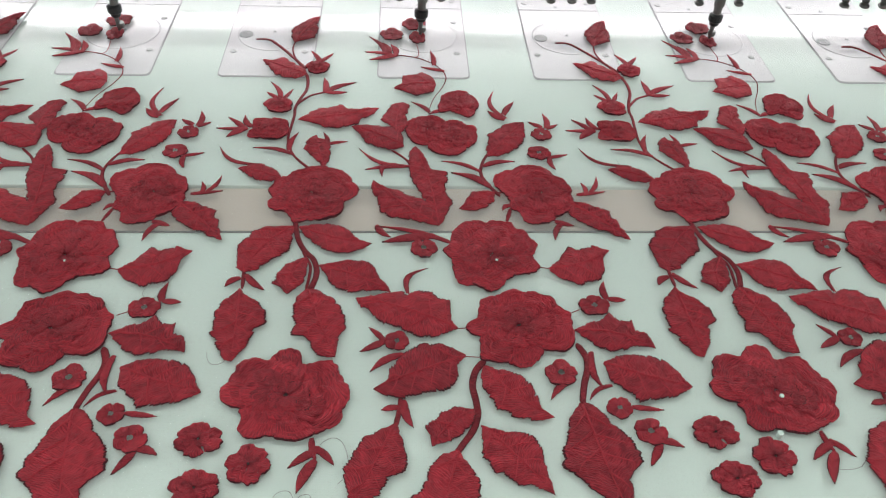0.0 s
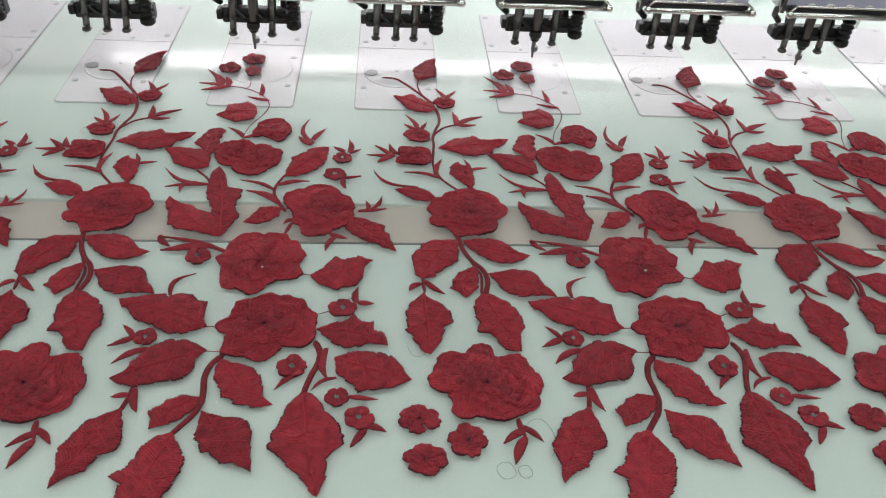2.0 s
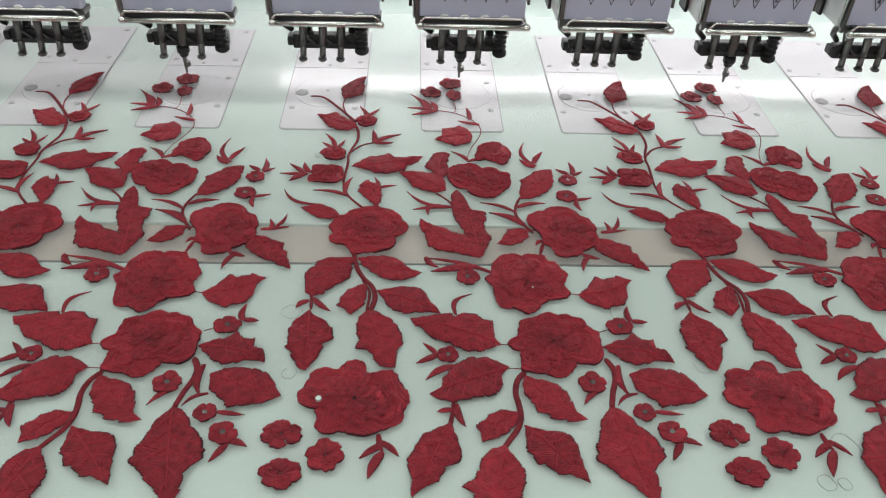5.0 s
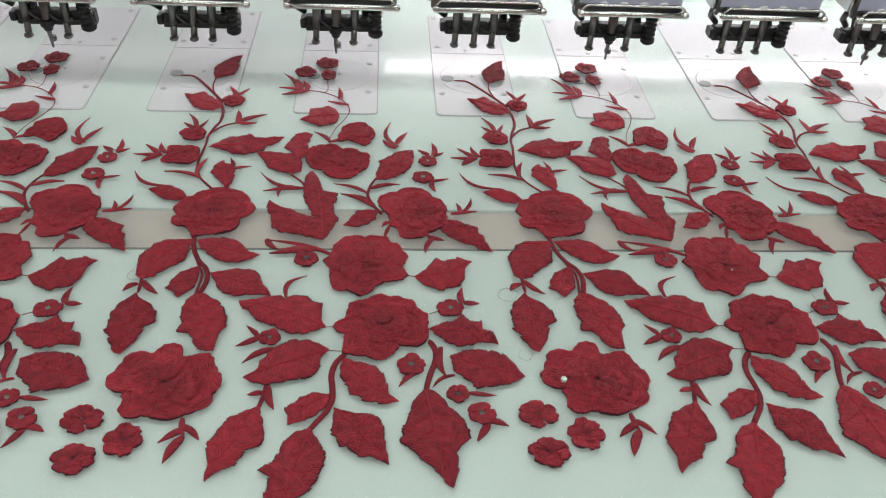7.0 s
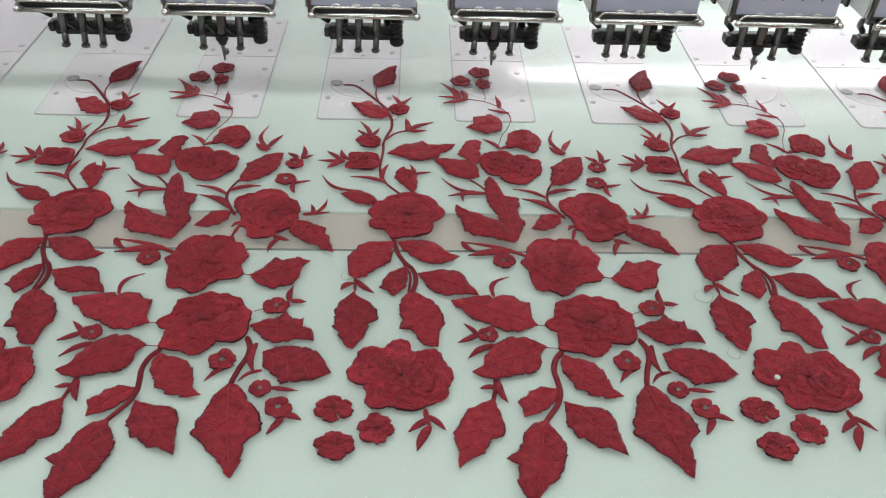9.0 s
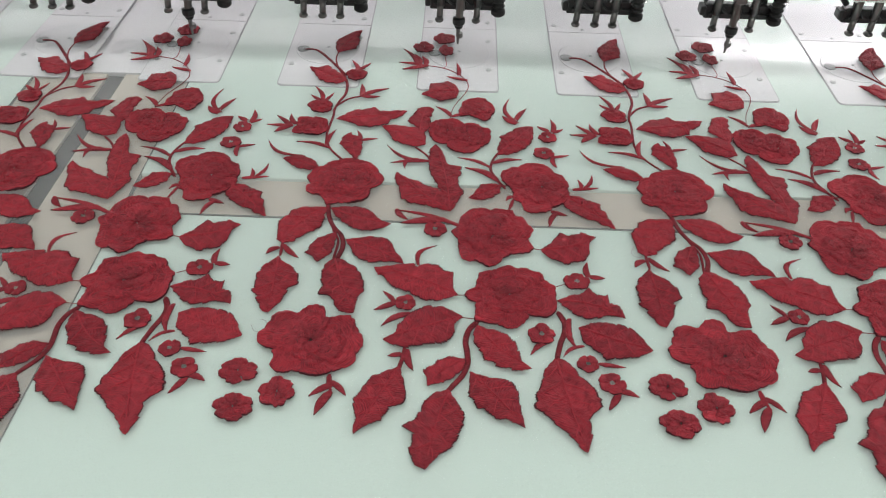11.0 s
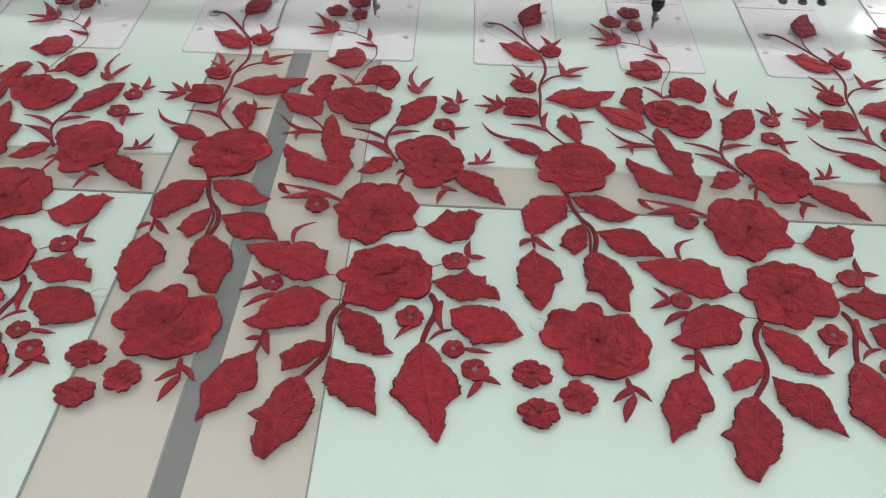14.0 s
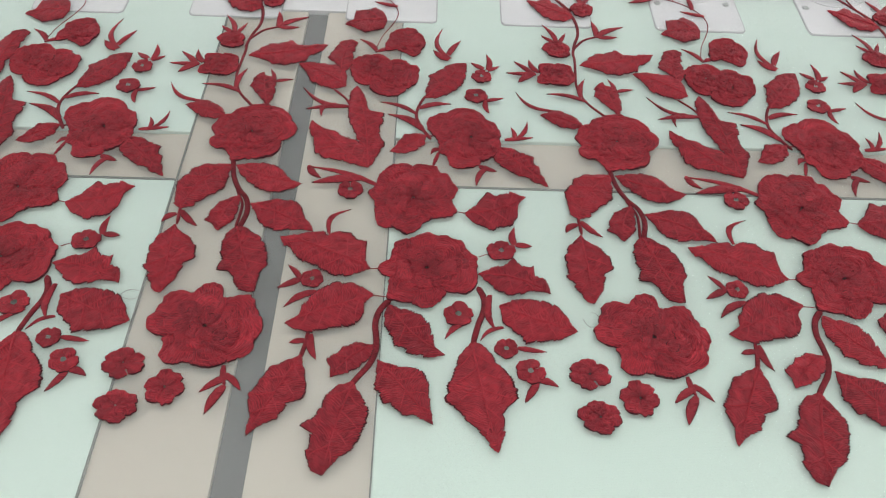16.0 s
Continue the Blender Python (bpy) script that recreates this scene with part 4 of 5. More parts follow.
leaf(242.5, 155.8, 152.6, 191.9, -3.5, (3.1, 9.3, 14.4, 19.1, 21.2, 23.2, 24.4, 23.6, 22.7, 21.8, 20.8, 20.9, 20.9, 20.0, 18.3, 14.9, 9.6, 8.8, 7.4, 2.5), (1.9, 5.8, 14.3, 27.3, 26.5, 24.2, 27.5, 28.3, 28.2, 27.1, 23.5, 17.7, 20.0, 18.3, 15.8, 13.0, 9.7, 6.4, 3.8, 1.3))
leaf(48.2, 204.5, 52.5, 121.1, 0.3, (1.0, 3.1, 8.3, 13.3, 18.3, 20.5, 22.8, 23.8, 24.7, 25.0, 23.4, 15.7, 14.8, 13.9, 13.0, 11.6, 9.8, 6.8, 4.0, 1.3), (2.2, 6.5, 10.5, 14.2, 16.7, 18.1, 19.5, 20.0, 19.6, 19.2, 19.3, 20.1, 20.8, 18.0, 14.9, 14.2, 12.9, 9.8, 7.9, 5.2))
leaf(108.7, 204.4, 138.2, 125.0, -1.6, (5.8, 8.9, 12.0, 15.0, 18.1, 20.1, 21.4, 22.5, 22.5, 22.6, 22.6, 21.5, 20.2, 18.8, 13.7, 9.2, 7.2, 5.1, 3.1, 1.0), (4.4, 11.6, 13.9, 16.2, 17.7, 18.5, 19.3, 19.9, 20.5, 21.8, 26.4, 26.4, 16.2, 15.1, 14.0, 14.2, 14.6, 14.2, 11.2, 5.5))
leaf(87.9, 289.6, 47.7, 225.4, -6.9, (1.8, 5.5, 9.0, 12.1, 15.1, 17.9, 20.3, 22.6, 23.6, 22.4, 20.9, 19.4, 17.9, 16.2, 14.5, 13.1, 11.5, 9.9, 6.2, 2.1), (3.0, 8.9, 13.5, 17.5, 20.1, 21.8, 23.6, 22.8, 21.6, 20.7, 21.5, 22.4, 22.9, 21.1, 19.5, 17.4, 14.7, 12.2, 11.1, 10.0))
leaf(105.0, 245.5, 90.8, 197.3, -5.1, (0.9, 2.7, 4.5, 6.2, 7.4, 8.6, 9.6, 10.6, 11.4, 11.8, 12.1, 12.2, 12.2, 12.1, 11.3, 8.9, 6.4, 4.6, 2.8, 0.9), (1.2, 3.7, 6.1, 7.5, 8.9, 10.3, 11.8, 12.3, 12.4, 12.7, 13.1, 13.3, 13.4, 13.6, 14.1, 14.8, 15.7, 6.0, 5.4, 2.3))
leaf(93.2, 288.6, 165.1, 264.4, -4.6, (1.6, 4.7, 7.8, 10.4, 12.5, 14.5, 16.5, 18.4, 18.8, 18.4, 18.0, 17.5, 15.1, 12.3, 9.4, 6.2, 2.6, 0.6, 0.6, 0.6), (1.6, 4.7, 6.9, 9.2, 11.1, 12.5, 13.9, 15.4, 16.3, 17.4, 18.3, 18.3, 18.5, 18.1, 17.2, 16.3, 13.7, 11.2, 8.0, 2.6))
leaf(116.0, 234.9, 183.9, 199.9, 2.8, (1.2, 3.7, 6.6, 10.5, 14.4, 16.3, 18.0, 19.8, 20.7, 21.6, 22.6, 21.2, 18.7, 16.2, 12.3, 8.2, 7.6, 7.4, 4.5, 1.5), (1.3, 4.0, 6.7, 9.5, 12.9, 16.2, 19.1, 19.8, 20.4, 20.7, 20.0, 19.2, 16.8, 13.9, 10.9, 8.3, 5.6, 3.4, 2.0, 0.7))
leaf(332.8, 229.8, 396.2, 254.5, -6.9, (1.2, 3.6, 6.0, 8.3, 10.7, 14.0, 17.2, 20.3, 23.4, 26.4, 23.7, 19.1, 18.0, 17.1, 16.4, 15.6, 14.6, 9.8, 5.8, 1.9), (8.9, 14.7, 17.6, 20.6, 23.7, 25.5, 24.5, 23.6, 22.9, 23.5, 24.4, 25.2, 20.4, 18.7, 17.8, 9.2, 3.6, 2.5, 1.5, 0.6))
leaf(345.2, 152.4, 412.7, 131.2, 6.1, (1.8, 5.4, 8.0, 10.1, 12.0, 13.6, 15.5, 24.6, 22.3, 18.5, 16.3, 18.0, 19.7, 21.2, 11.3, 11.6, 12.1, 12.1, 9.1, 4.1), (1.4, 4.1, 6.9, 9.8, 12.7, 15.3, 17.7, 19.0, 20.2, 20.0, 18.6, 17.1, 14.4, 11.3, 8.2, 6.4, 4.5, 2.6, 1.5, 0.6))
leaf(365.8, 328.7, 421.0, 269.8, 1.1, (1.6, 4.9, 8.2, 11.4, 12.4, 13.3, 14.3, 15.9, 18.3, 20.4, 16.4, 12.8, 13.1, 12.8, 9.8, 6.9, 5.5, 4.1, 2.6, 0.9), (2.1, 6.2, 10.3, 14.4, 15.8, 16.3, 16.7, 16.0, 15.3, 14.6, 14.1, 13.6, 11.7, 8.8, 7.5, 7.2, 7.0, 5.4, 3.2, 1.1))
leaf(230.9, 290.6, 163.7, 362.4, 4.2, (1.2, 3.6, 6.0, 7.9, 9.8, 11.7, 14.7, 18.5, 22.5, 22.8, 23.0, 23.4, 20.5, 17.0, 13.9, 12.8, 11.7, 10.7, 7.6, 2.5), (3.0, 9.0, 15.0, 16.8, 18.4, 20.0, 21.5, 21.3, 20.4, 18.6, 15.1, 13.5, 13.1, 12.7, 10.4, 5.0, 3.6, 2.3, 1.2, 0.6))
leaf(230.9, 290.6, 209.2, 425.1, -3.7, (0.8, 2.4, 4.0, 5.5, 7.0, 8.5, 9.9, 11.3, 12.7, 14.5, 16.3, 17.0, 17.0, 16.5, 15.4, 14.2, 12.5, 10.8, 9.0, 3.2), (3.0, 7.2, 9.8, 14.3, 17.5, 19.7, 14.5, 14.5, 14.6, 16.6, 20.5, 21.6, 22.4, 6.1, 5.7, 5.5, 5.4, 4.7, 3.8, 1.3))
leaf(292.5, 344.0, 252.7, 316.6, 1.0, (1.1, 3.2, 5.3, 7.5, 9.7, 10.7, 11.1, 11.4, 11.8, 12.2, 12.7, 12.2, 11.6, 10.9, 10.3, 9.6, 9.0, 6.7, 4.0, 1.3), (1.2, 3.7, 6.1, 8.6, 10.6, 11.7, 12.8, 13.8, 14.7, 13.6, 12.4, 11.3, 10.1, 8.5, 6.7, 4.8, 3.6, 2.6, 1.6, 0.6))
leaf(289.1, 407.0, 337.0, 473.2, -0.1, (1.4, 4.3, 7.2, 9.5, 11.0, 12.5, 14.4, 17.3, 20.3, 20.8, 19.5, 18.3, 17.6, 17.1, 16.5, 16.0, 14.9, 11.4, 7.9, 2.7), (2.7, 8.2, 10.9, 13.3, 15.4, 16.4, 17.5, 18.5, 19.2, 18.9, 18.6, 18.3, 18.0, 16.4, 14.3, 12.2, 10.0, 7.3, 4.4, 1.5))
leaf(69.5, 363.5, 19.5, 382.9, -2.8, (1.1, 3.1, 5.2, 7.3, 9.2, 10.1, 10.9, 11.7, 12.5, 13.1, 12.3, 11.3, 10.3, 9.2, 8.0, 6.6, 5.2, 3.7, 2.3, 0.8), (1.0, 2.9, 4.9, 6.9, 8.9, 9.9, 10.3, 10.9, 11.5, 12.2, 12.5, 12.8, 13.1, 13.5, 14.0, 11.6, 7.8, 4.9, 3.0, 1.0))
leaf(110.7, 384.4, 98.2, 445.4, 0.8, (0.6, 1.5, 2.5, 3.5, 4.6, 6.0, 7.4, 8.9, 10.3, 11.7, 13.1, 14.5, 15.8, 15.0, 14.2, 13.4, 12.5, 10.1, 7.8, 3.5), (1.0, 2.9, 4.8, 6.4, 7.6, 8.9, 10.1, 10.7, 11.2, 11.7, 12.1, 12.6, 12.9, 12.6, 12.2, 11.8, 11.4, 1.6, 0.9, 0.6))
leaf(74.6, 476.1, 167.9, 501.2, -4.8, (2.1, 6.2, 10.3, 14.1, 17.7, 21.2, 21.3, 20.5, 20.5, 21.6, 22.6, 23.5, 12.4, 10.2, 8.6, 6.9, 5.4, 3.9, 2.4, 0.8), (1.2, 3.7, 6.2, 8.8, 13.9, 18.5, 20.3, 22.1, 23.3, 22.7, 22.1, 21.8, 21.7, 21.7, 12.8, 12.0, 11.4, 9.9, 5.9, 2.0))
leaf(75.7, 576.1, 17.4, 609.9, 1.4, (7.1, 13.8, 15.3, 16.8, 18.3, 19.3, 19.1, 18.9, 18.8, 18.7, 16.9, 15.0, 13.1, 11.3, 9.5, 7.8, 6.0, 4.3, 2.6, 0.9), (2.1, 6.2, 9.4, 10.3, 11.2, 12.1, 13.1, 14.1, 15.0, 15.9, 16.8, 17.9, 19.2, 20.5, 21.7, 11.9, 4.8, 3.4, 2.1, 0.7))
leaf(53.6, 656.1, 82.6, 729.7, 1.8, (1.7, 5.2, 8.5, 10.3, 12.1, 13.9, 15.7, 17.6, 17.4, 16.6, 15.7, 14.9, 13.9, 12.9, 11.9, 10.9, 9.9, 7.3, 4.3, 1.4), (1.6, 4.9, 8.1, 11.8, 15.7, 19.7, 19.0, 18.2, 17.3, 16.4, 15.5, 14.5, 11.6, 8.7, 6.3, 5.2, 4.1, 2.9, 1.8, 0.6))
leaf(237.2, 555.6, 184.9, 544.9, -3.9, (3.5, 10.5, 17.5, 19.8, 20.5, 21.2, 21.9, 22.5, 23.2, 23.7, 24.2, 24.6, 22.2, 18.9, 15.5, 12.2, 9.5, 6.8, 4.1, 1.4), (19.0, 22.1, 25.3, 28.5, 27.6, 26.4, 25.2, 24.1, 23.1, 22.9, 23.1, 23.4, 23.7, 24.1, 17.4, 5.6, 4.3, 3.0, 1.8, 0.6))
leaf(187.8, 447.2, 195.7, 513.5, 3.0, (0.6, 1.2, 2.0, 2.8, 5.3, 8.8, 12.4, 16.0, 18.3, 17.2, 16.2, 15.3, 14.4, 13.6, 13.0, 12.5, 12.1, 11.8, 7.5, 2.5), (1.7, 5.2, 8.3, 10.2, 12.1, 13.9, 15.6, 15.0, 13.5, 12.0, 10.4, 10.2, 10.3, 10.3, 10.3, 10.2, 10.1, 9.9, 9.7, 3.5))
leaf(196.6, 423.6, 136.8, 462.4, -3.3, (3.6, 10.6, 12.7, 14.7, 16.8, 18.4, 19.0, 19.5, 19.9, 20.3, 20.5, 19.6, 16.8, 13.9, 10.9, 8.6, 6.8, 4.9, 2.9, 1.0), (2.3, 6.8, 11.3, 15.2, 18.4, 21.7, 25.0, 24.4, 22.5, 20.7, 19.0, 17.3, 15.8, 14.3, 12.8, 11.5, 10.0, 7.1, 4.2, 1.4))
# slender leaflets
leaflet(366.8, 92.9, 345.5, 77.7, 4.2, -0.15)
leaflet(337.2, 100.4, 314.0, 78.6, 5.8, -0.1)
leaflet(378.9, 71.3, 404.4, 67.7, 5.1, 0)
leaflet(394.5, 39.8, 411.8, 33.3, 6.3, 0.08)
leaflet(394.3, 37.2, 382.0, 17.4, 6.3, 0)
leaflet(355.6, 128.1, 359.7, 89.3, 6.8, -0.12)
leaflet(130.1, 35.6, 109.1, 20.3, 6.6, -0.05)
leaflet(128.0, 38.2, 143.5, 22.2, 5.7, 0.05)
leaflet(128.7, 26.8, 117.2, -0.4, 7.9, -0.05)
leaflet(124.8, 46.1, 129.8, 25.5, 4.7, -0.05)
leaflet(191.3, 73.8, 177.1, 71.1, 5.5, -0.05)
leaflet(195.0, 80.1, 203.1, 53.8, 6.8, -0.08)
leaflet(178.7, 142.2, 165.1, 157.7, 5.0, -0.05)
leaflet(179.8, 142.2, 158.2, 130.4, 6.7, 0)
leaflet(194.8, 127.8, 167.3, 108.8, 6.9, -0.1)
leaflet(199.7, 197.2, 218.7, 230.4, 5.4, 0.28)
leaflet(45.8, 219.0, 33.6, 207.2, 6.6, -0.15)
leaflet(50.4, 222.6, 70.0, 202.7, 6.6, -0.05)
leaflet(244.6, 264.8, 168.9, 290.1, 6.1, -0.06)
leaflet(225.8, 275.9, 174.8, 266.5, 11.0, -0.04)
leaflet(169.0, 291.2, 183.6, 273.7, 6.9, -0.1)
leaflet(381.5, 188.4, 382.5, 213.0, 6.5, 0.1)
leaflet(382.5, 190.2, 398.8, 188.5, 6.4, 0)
leaflet(357.2, 296.7, 345.4, 268.4, 5.9, -0.1)
leaflet(349.2, 297.7, 367.6, 290.4, 6.6, 0)
leaflet(310.4, 321.5, 297.0, 313.7, 5.7, -0.3)
leaflet(305.7, 317.0, 299.2, 294.2, 4.0, 0)
leaflet(377.8, 340.2, 409.9, 345.1, 5.6, 0)
leaflet(391.7, 342.6, 404.7, 371.1, 4.9, -0.1)
leaflet(388.9, 342.6, 385.9, 360.1, 4.9, -0.1)
leaflet(282.7, 389.3, 318.8, 397.3, 7.2, 0.1)
leaflet(279.5, 379.5, 237.6, 397.4, 5.5, -0.1)
leaflet(287.9, 353.3, 247.5, 376.6, 9.2, -0.12)
leaflet(318.6, 481.3, 307.7, 541.8, 5.4, 0.2)
leaflet(314.8, 488.4, 330.5, 517.9, 6.9, 0.05)
leaflet(316.9, 479.9, 296.9, 496.7, 10.5, 0.05)
leaflet(362.3, 461.1, 361.8, 492.1, 6.6, -0.1)
leaflet(362.3, 461.1, 376.9, 469.6, 5.7, 0)
leaflet(358.1, 463.8, 342.7, 474.7, 6.7, 0)
leaflet(357.6, 405.3, 379.4, 410.7, 5.4, 0)
leaflet(358.6, 406.6, 362.6, 382.9, 5.9, -0.1)
leaflet(37.0, 390.5, -5.7, 422.2, 5.1, 0.18)
leaflet(76.3, 408.6, 30.3, 420.4, 6.1, -0.1)
leaflet(109.9, 422.0, 105.5, 450.9, 5.2, -0.12)
leaflet(112.7, 428.5, 133.9, 432.9, 5.2, 0.05)
leaflet(70.3, 414.8, 78.0, 450.3, 6.3, 0.1)
leaflet(19.9, 457.0, -15.4, 457.4, 6.7, 0)
leaflet(18.2, 459.6, -1.9, 440.4, 9.3, -0.05)
leaflet(17.1, 455.5, -5.2, 479.6, 7.0, -0.05)
leaflet(24.1, 459.8, 13.1, 484.3, 6.6, 0.1)
leaflet(50.2, 517.0, 34.2, 557.4, 6.1, -0.1)
leaflet(48.5, 519.9, 31.9, 534.3, 5.9, 0)
leaflet(51.8, 517.0, 62.9, 541.4, 4.9, 0)
leaflet(101.9, 535.0, 98.6, 568.9, 7.2, -0.05)
leaflet(101.8, 536.5, 138.3, 557.6, 8.4, 0.08)
leaflet(101.8, 536.5, 128.0, 535.7, 7.6, -0.05)
leaflet(90.9, 606.0, 77.4, 634.3, 6.1, -0.05)
leaflet(89.3, 606.0, 106.2, 628.5, 6.2, 0)
leaflet(183.2, 627.8, 146.8, 633.5, 6.9, -0.05)
leaflet(173.9, 631.0, 151.3, 674.4, 6.9, -0.1)
leaflet(179.0, 629.4, 169.4, 658.9, 7.1, -0.1)
leaflet(187.5, 628.0, 180.5, 653.9, 7.8, -0.1)
leaflet(190.0, 628.1, 153.4, 613.2, 9.5, 0)
leaflet(236.0, 600.8, 232.4, 638.1, 6.2, -0.05)
leaflet(249.4, 588.0, 219.1, 597.0, 6.5, 0)
leaflet(228.3, 492.4, 206.0, 515.2, 6.1, -0.1)
leaflet(205.1, 388.3, 147.2, 420.1, 5.9, 0.16)
leaflet(202.3, 388.3, 154.8, 381.5, 7.3, -0.06)
leaflet(188.0, 393.0, 173.7, 369.7, 6.0, -0.3)
leaflet(248.3, 498.6, 226.6, 489.5, 6.6, -0.1)
# stems
stem(6.1, 5.3, (263.8, 120.5), (255.0, 109.0), (251.6, 94.1), (253.2, 79.6), (253.8, 65.6), (249.4, 52.0), (241.8, 40.8), (235.5, 31.8))
stem(6.4, 5.4, (344.7, 137.7), (350.1, 124.1), (349.7, 111.0), (343.8, 93.7), (339.2, 74.2))
stem(3.3, 4.8, (193.0, 85.1), (191.7, 71.0), (188.8, 55.9))
stem(3.7, 3.6, (47.9, 230.1), (49.4, 204.5))
stem(5.3, 5.7, (88.1, 302.2), (92.4, 276.2), (100.8, 256.2), (111.4, 241.6), (115.0, 222.7), (110.0, 200.8))
stem(2.8, 3.1, (99.7, 253.2), (107.8, 236.8), (108.8, 222.7), (106.9, 202.6))
stem(4.6, 3.1, (297.2, 337.2), (285.6, 358.0), (279.8, 375.8), (282.5, 394.3), (289.7, 412.1))
stem(3.7, 2.4, (96.6, 381.8), (83.3, 397.5), (75.6, 408.6), (70.7, 421.2))
stem(2.9, 4.3, (70.8, 418.7), (66.9, 438.1), (67.9, 460.8), (69.6, 485.8), (68.9, 500.1), (72.6, 519.1), (78.8, 540.3), (78.6, 563.5), (73.8, 582.5))
stem(3.3, 3.5, (68.6, 505.8), (84.0, 526.9), (103.4, 536.5))
stem(3.0, 1.7, (75.4, 582.5), (60.1, 611.6), (52.8, 638.5), (54.2, 659.6))
stem(4.4, 4.4, (75.1, 589.0), (51.1, 624.7), (32.7, 649.9), (19.1, 663.4), (2.0, 664.4))
stem(3.2, 2.6, (183.1, 418.2), (199.2, 400.6), (207.6, 381.0))
stem(1.7, 0.8, (185.8, 627.9), (215.2, 620.3), (239.4, 600.9), (250.2, 576.6), (246.0, 552.7), (232.6, 521.8), (226.0, 492.4))
stem(0.9, 1.0, (214.5, 658.7), (217.4, 630.7), (211.8, 620.2))
stem(0.8, 0.8, (241.2, 125.2), (261.9, 123.6))
stem(0.8, 0.8, (240.7, 155.8), (252.7, 156.6))
stem(1.0, 1.0, (322.4, 232.6), (334.8, 229.8))
stem(0.8, 0.8, (345.7, 173.5), (355.2, 177.9))
stem(4.0, 4.0, (23.3, 461.1), (34.5, 460.0))
stem(2.2, 2.2, (288.7, 341.7), (300.9, 344.1))


LABELS = {"rose": "full stitched crimson rose", "small_flower": "small stitched crimson flower", "blossom": "small blossom with open centre"}
for k in range(-6, 3):
    made = []
    for name, me, place, owner in SPRAY:
        ob = new(name, me)
        ob.parent = fabric if owner is None else made[owner]
        shift = k * REPEAT if owner is None else 0.0
        ob.location = (place[0] + shift, place[1], place[2])
        if name in LABELS:
            tagged(ob, LABELS[name])
        made.append(ob)


def loose_thread(x, y, r, turns, start, squash=1.0):
    """A thin stray thread curled on the net."""
    count = max(8, int(26 * turns))
    pts = [((r * (1 - 0.10 * a / 6.28)) * math.cos(a + start) + 0.6 * math.sin(3 * a), squash * r * math.sin(a + start), 0.8 + 0.3 * math.sin(2 * a)) for a in (2 * math.pi * turns * j / count for j in range(count + 1))]
    bm = tube(bmesh.new(), [(p[0] / 1000, p[1] / 1000, p[2] / 1000) for p in pts], 0.00022, 5)
    ob = part("loose_thread", bm, LOOSE, fabric, "thin curled stray thread", smooth=True)
    ob.location = (x / 1000, y / 1000, 0)


loose_thread(-370.0, 201.5, 11, 1, 0, 0.9)
loose_thread(-362.0, 117.5, 7, 0.8, 2, 1)
loose_thread(109.0, -6.0, 8, 1.1, 1, 1)
loose_thread(124.0, -7.0, 6, 1.1, 3, 1)
loose_thread(141.0, 25.4, 13, 0.55, 5.2, 1.6)
loose_thread(40.0, 129.6, 9, 0.5, 3, 1.3)
loose_thread(532.0, 23.4, 20, 0.35, 4.2, 0.6)
loose_thread(560.0, 11.2, 16, 0.3, 1, 0.6)
loose_thread(-1152.0, 103.3, 8, 0.8, 3, 1)
loose_thread(-760.0, 231.9, 7, 0.7, 2, 1.2)
loose_thread(-1573.0, 118.5, 9, 1, 0, 0.6)
loose_thread(-1183.0, 95.2, 6, 0.8, 4, 1)
loose_thread(421.0, 387.7, 15, 0.3, 5, 1.8)
loose_thread(-369.0, 501.0, 6, 0.9, 1, 1)
loose_thread(-30.0, 201.5, 8, 0.6, 2.5, 1)
loose_thread(525.0, 51.7, 9, 0.7, 0, 1)


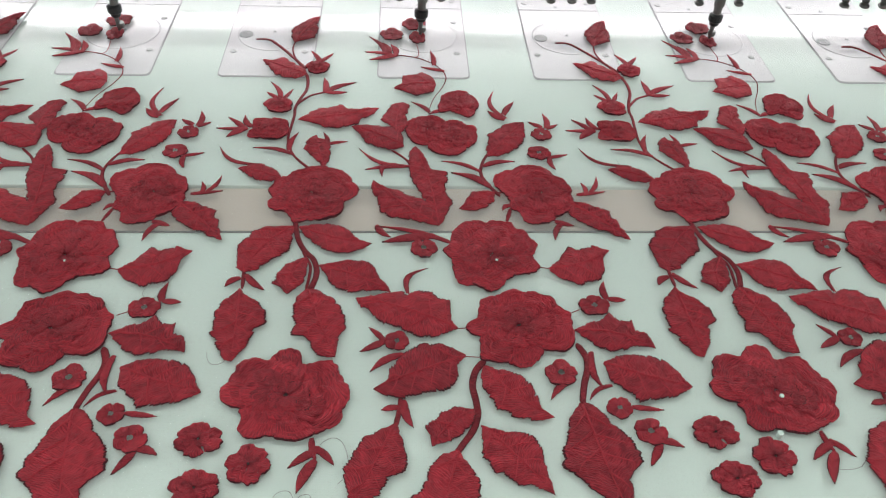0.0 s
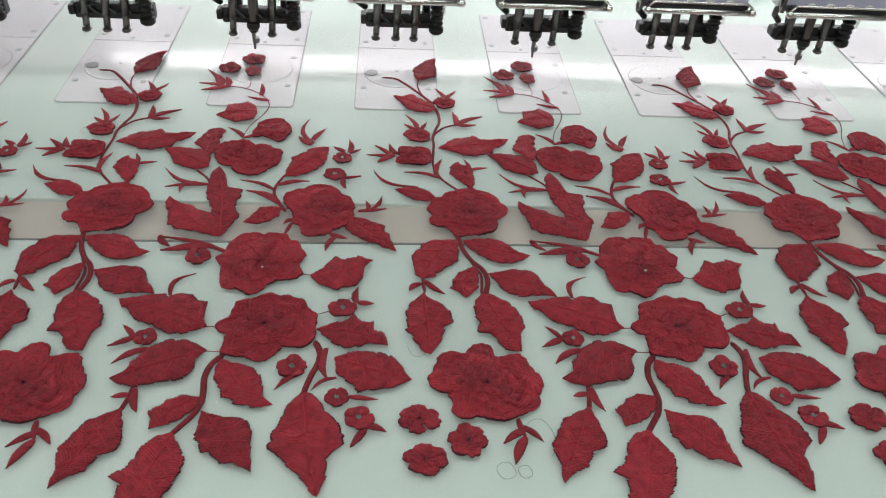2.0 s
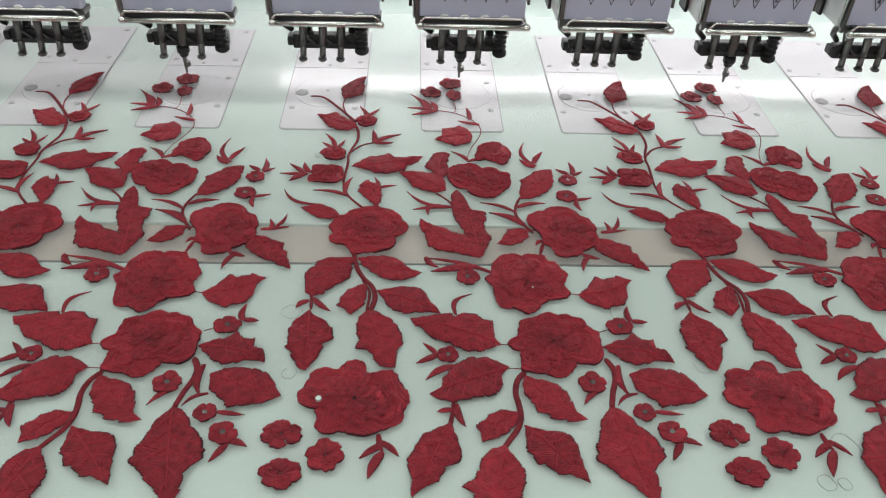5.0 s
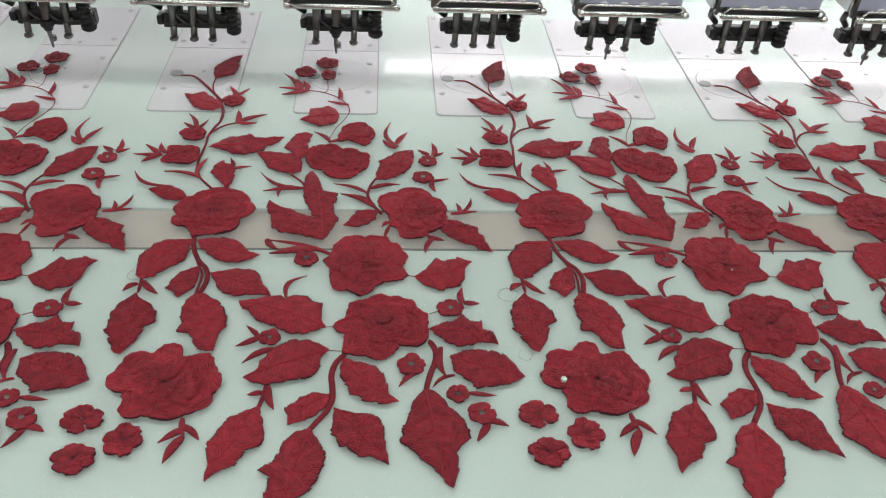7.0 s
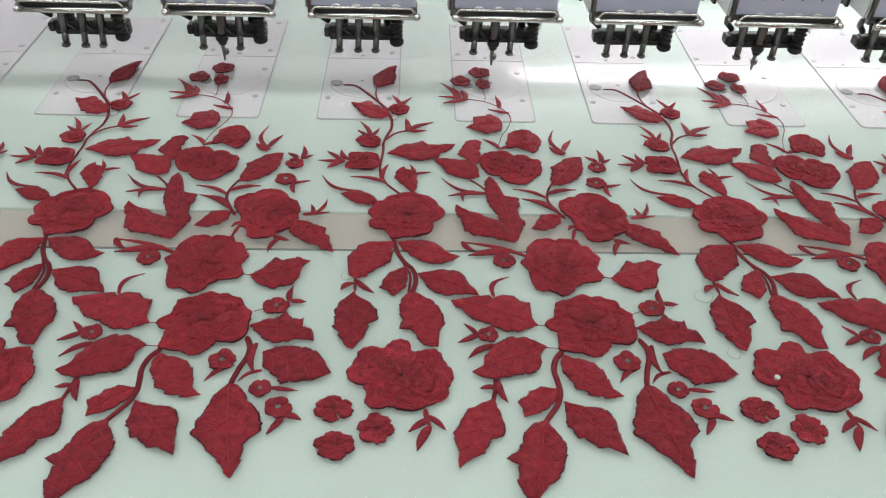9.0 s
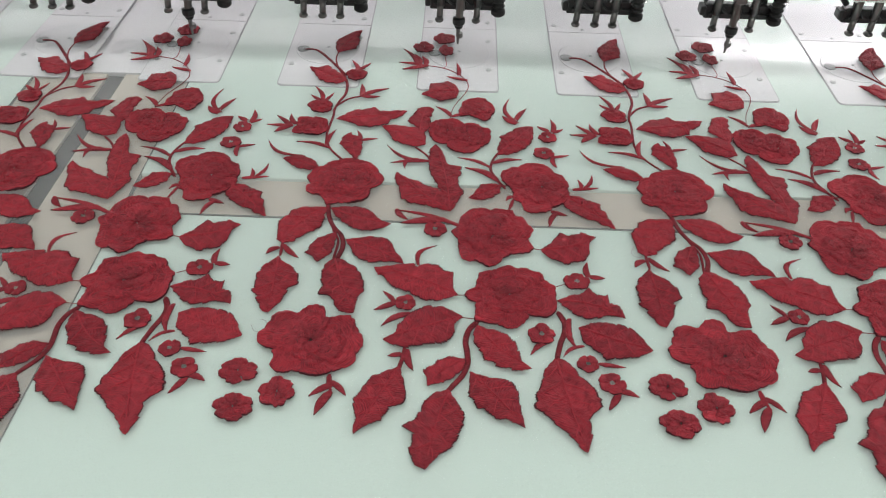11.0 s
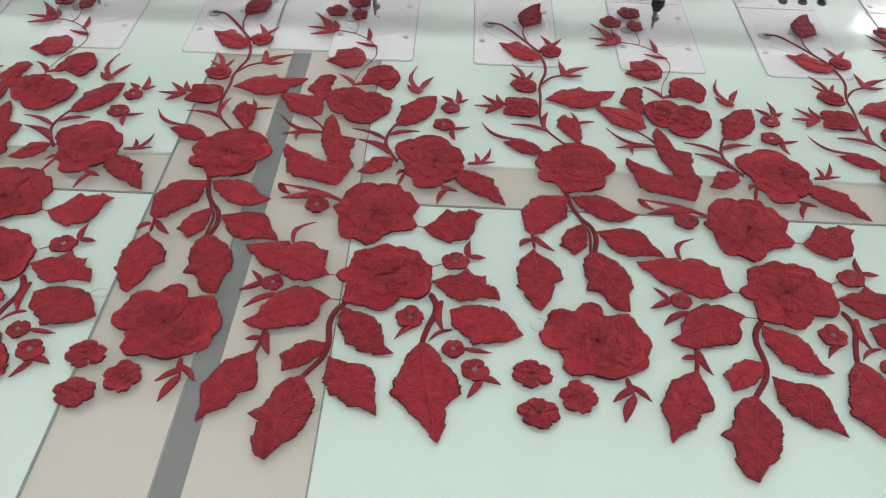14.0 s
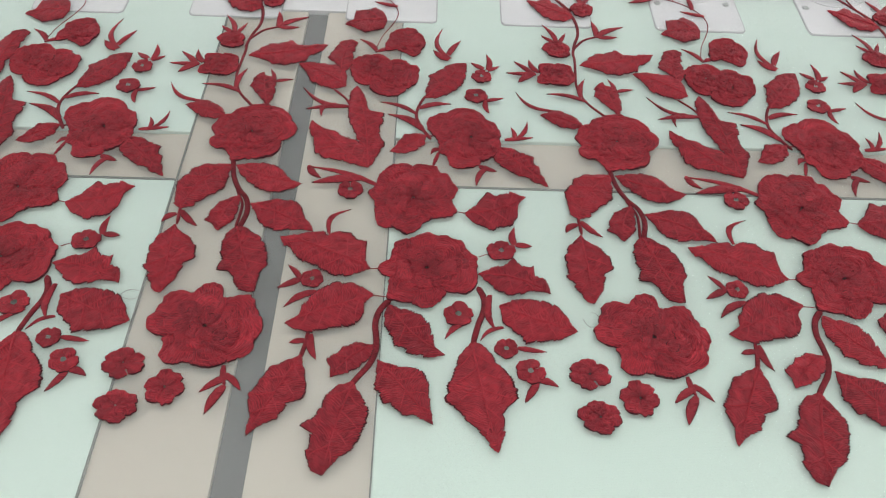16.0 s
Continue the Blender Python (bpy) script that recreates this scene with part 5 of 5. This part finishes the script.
def bare_spot(x, y, r):
    """A round place that the stitching left open."""
    bm = lathe(bmesh.new(), [(r * 0.68 / 1000, 0.0005), (r * 0.68 / 1000, 0.0058), (r * 0.5 / 1000, 0.0060)], 0, 0, 9)
    ob = part("bare_spot", bm, MINT, fabric, "small pale bare spot in the stitching", smooth=False)
    ob.location = (x / 1000, y / 1000, 0)


bare_spot(-331.0, 83.1, 4.2)
bare_spot(503.0, 77.0, 2.9)
bare_spot(489.0, 41.6, 3.6)
bare_spot(-116.0, 236.9, 1.6)
bare_spot(284.0, 236.9, 2)

# ---- movement ----
SHIFT = [
    (0, 7.9, -7.4),
    (0.5, 6.2, -6.1),
    (1, 6.7, -7.7),
    (1.5, 6.8, -4.7),
    (2, 7.9, -8.8),
    (2.5, 5.8, -5.0),
    (3, 5.2, -2.3),
    (3.5, 4.4, -4.9),
    (4, 6.0, -7.7),
    (4.5, 6.3, -6.3),
    (7, -0.0, -0.4),
    (7.5, 2.1, 2.2),
    (8, 3.4, 0.3),
    (8.5, 2.6, 0.0),
    (9, 1.8, -0.1),
    (9.5, -3.9, -4.1),
    (10, -4.1, -0.7),
    (12.5, -8.4, 7.5),
    (13, -10.1, 8.9),
    (13.5, -5.6, 9.8),
    (14, -10.8, 9.3),
    (14.5, -4.7, 8.1),
    (15, -10.3, 7.8),
    (15.5, -11.5, 8.6),
    (16, -11.1, 9.2),
]
STITCH = [(0, 1.0), (0.5, 0.9), (1.0, 0.0), (1.5, 0.5), (2.0, 0.3), (2.5, 0.0), (3.0, 0.0), (3.5, 1.0), (4.0, 0.95), (4.5, 0.0), (5.5, 0.7), (6.3, 0.1),
          (7.0, 0.2), (7.5, 0.05), (8.0, 0.2), (8.5, 0.35), (9.0, 0.25), (9.5, 0.05), (10.0, 0.15), (11.0, 0.6), (12.0, 0.3), (12.5, 0.95), (13.0, 1.0),
          (13.5, 1.0), (14.0, 0.8), (15.0, 0.4), (16.0, 0.2)]


def motions():
    walk(fabric, [(t, pose(x / 1000, y / 1000, TABLE + FABRIC_Z)) for t, x, y in SHIFT])
    for bar in NEEDLE_BARS:
        walk(bar, [(t, pose(-0.0021, 0.021, 0.0046 - 0.050 * d)) for t, d in STITCH])


motions()
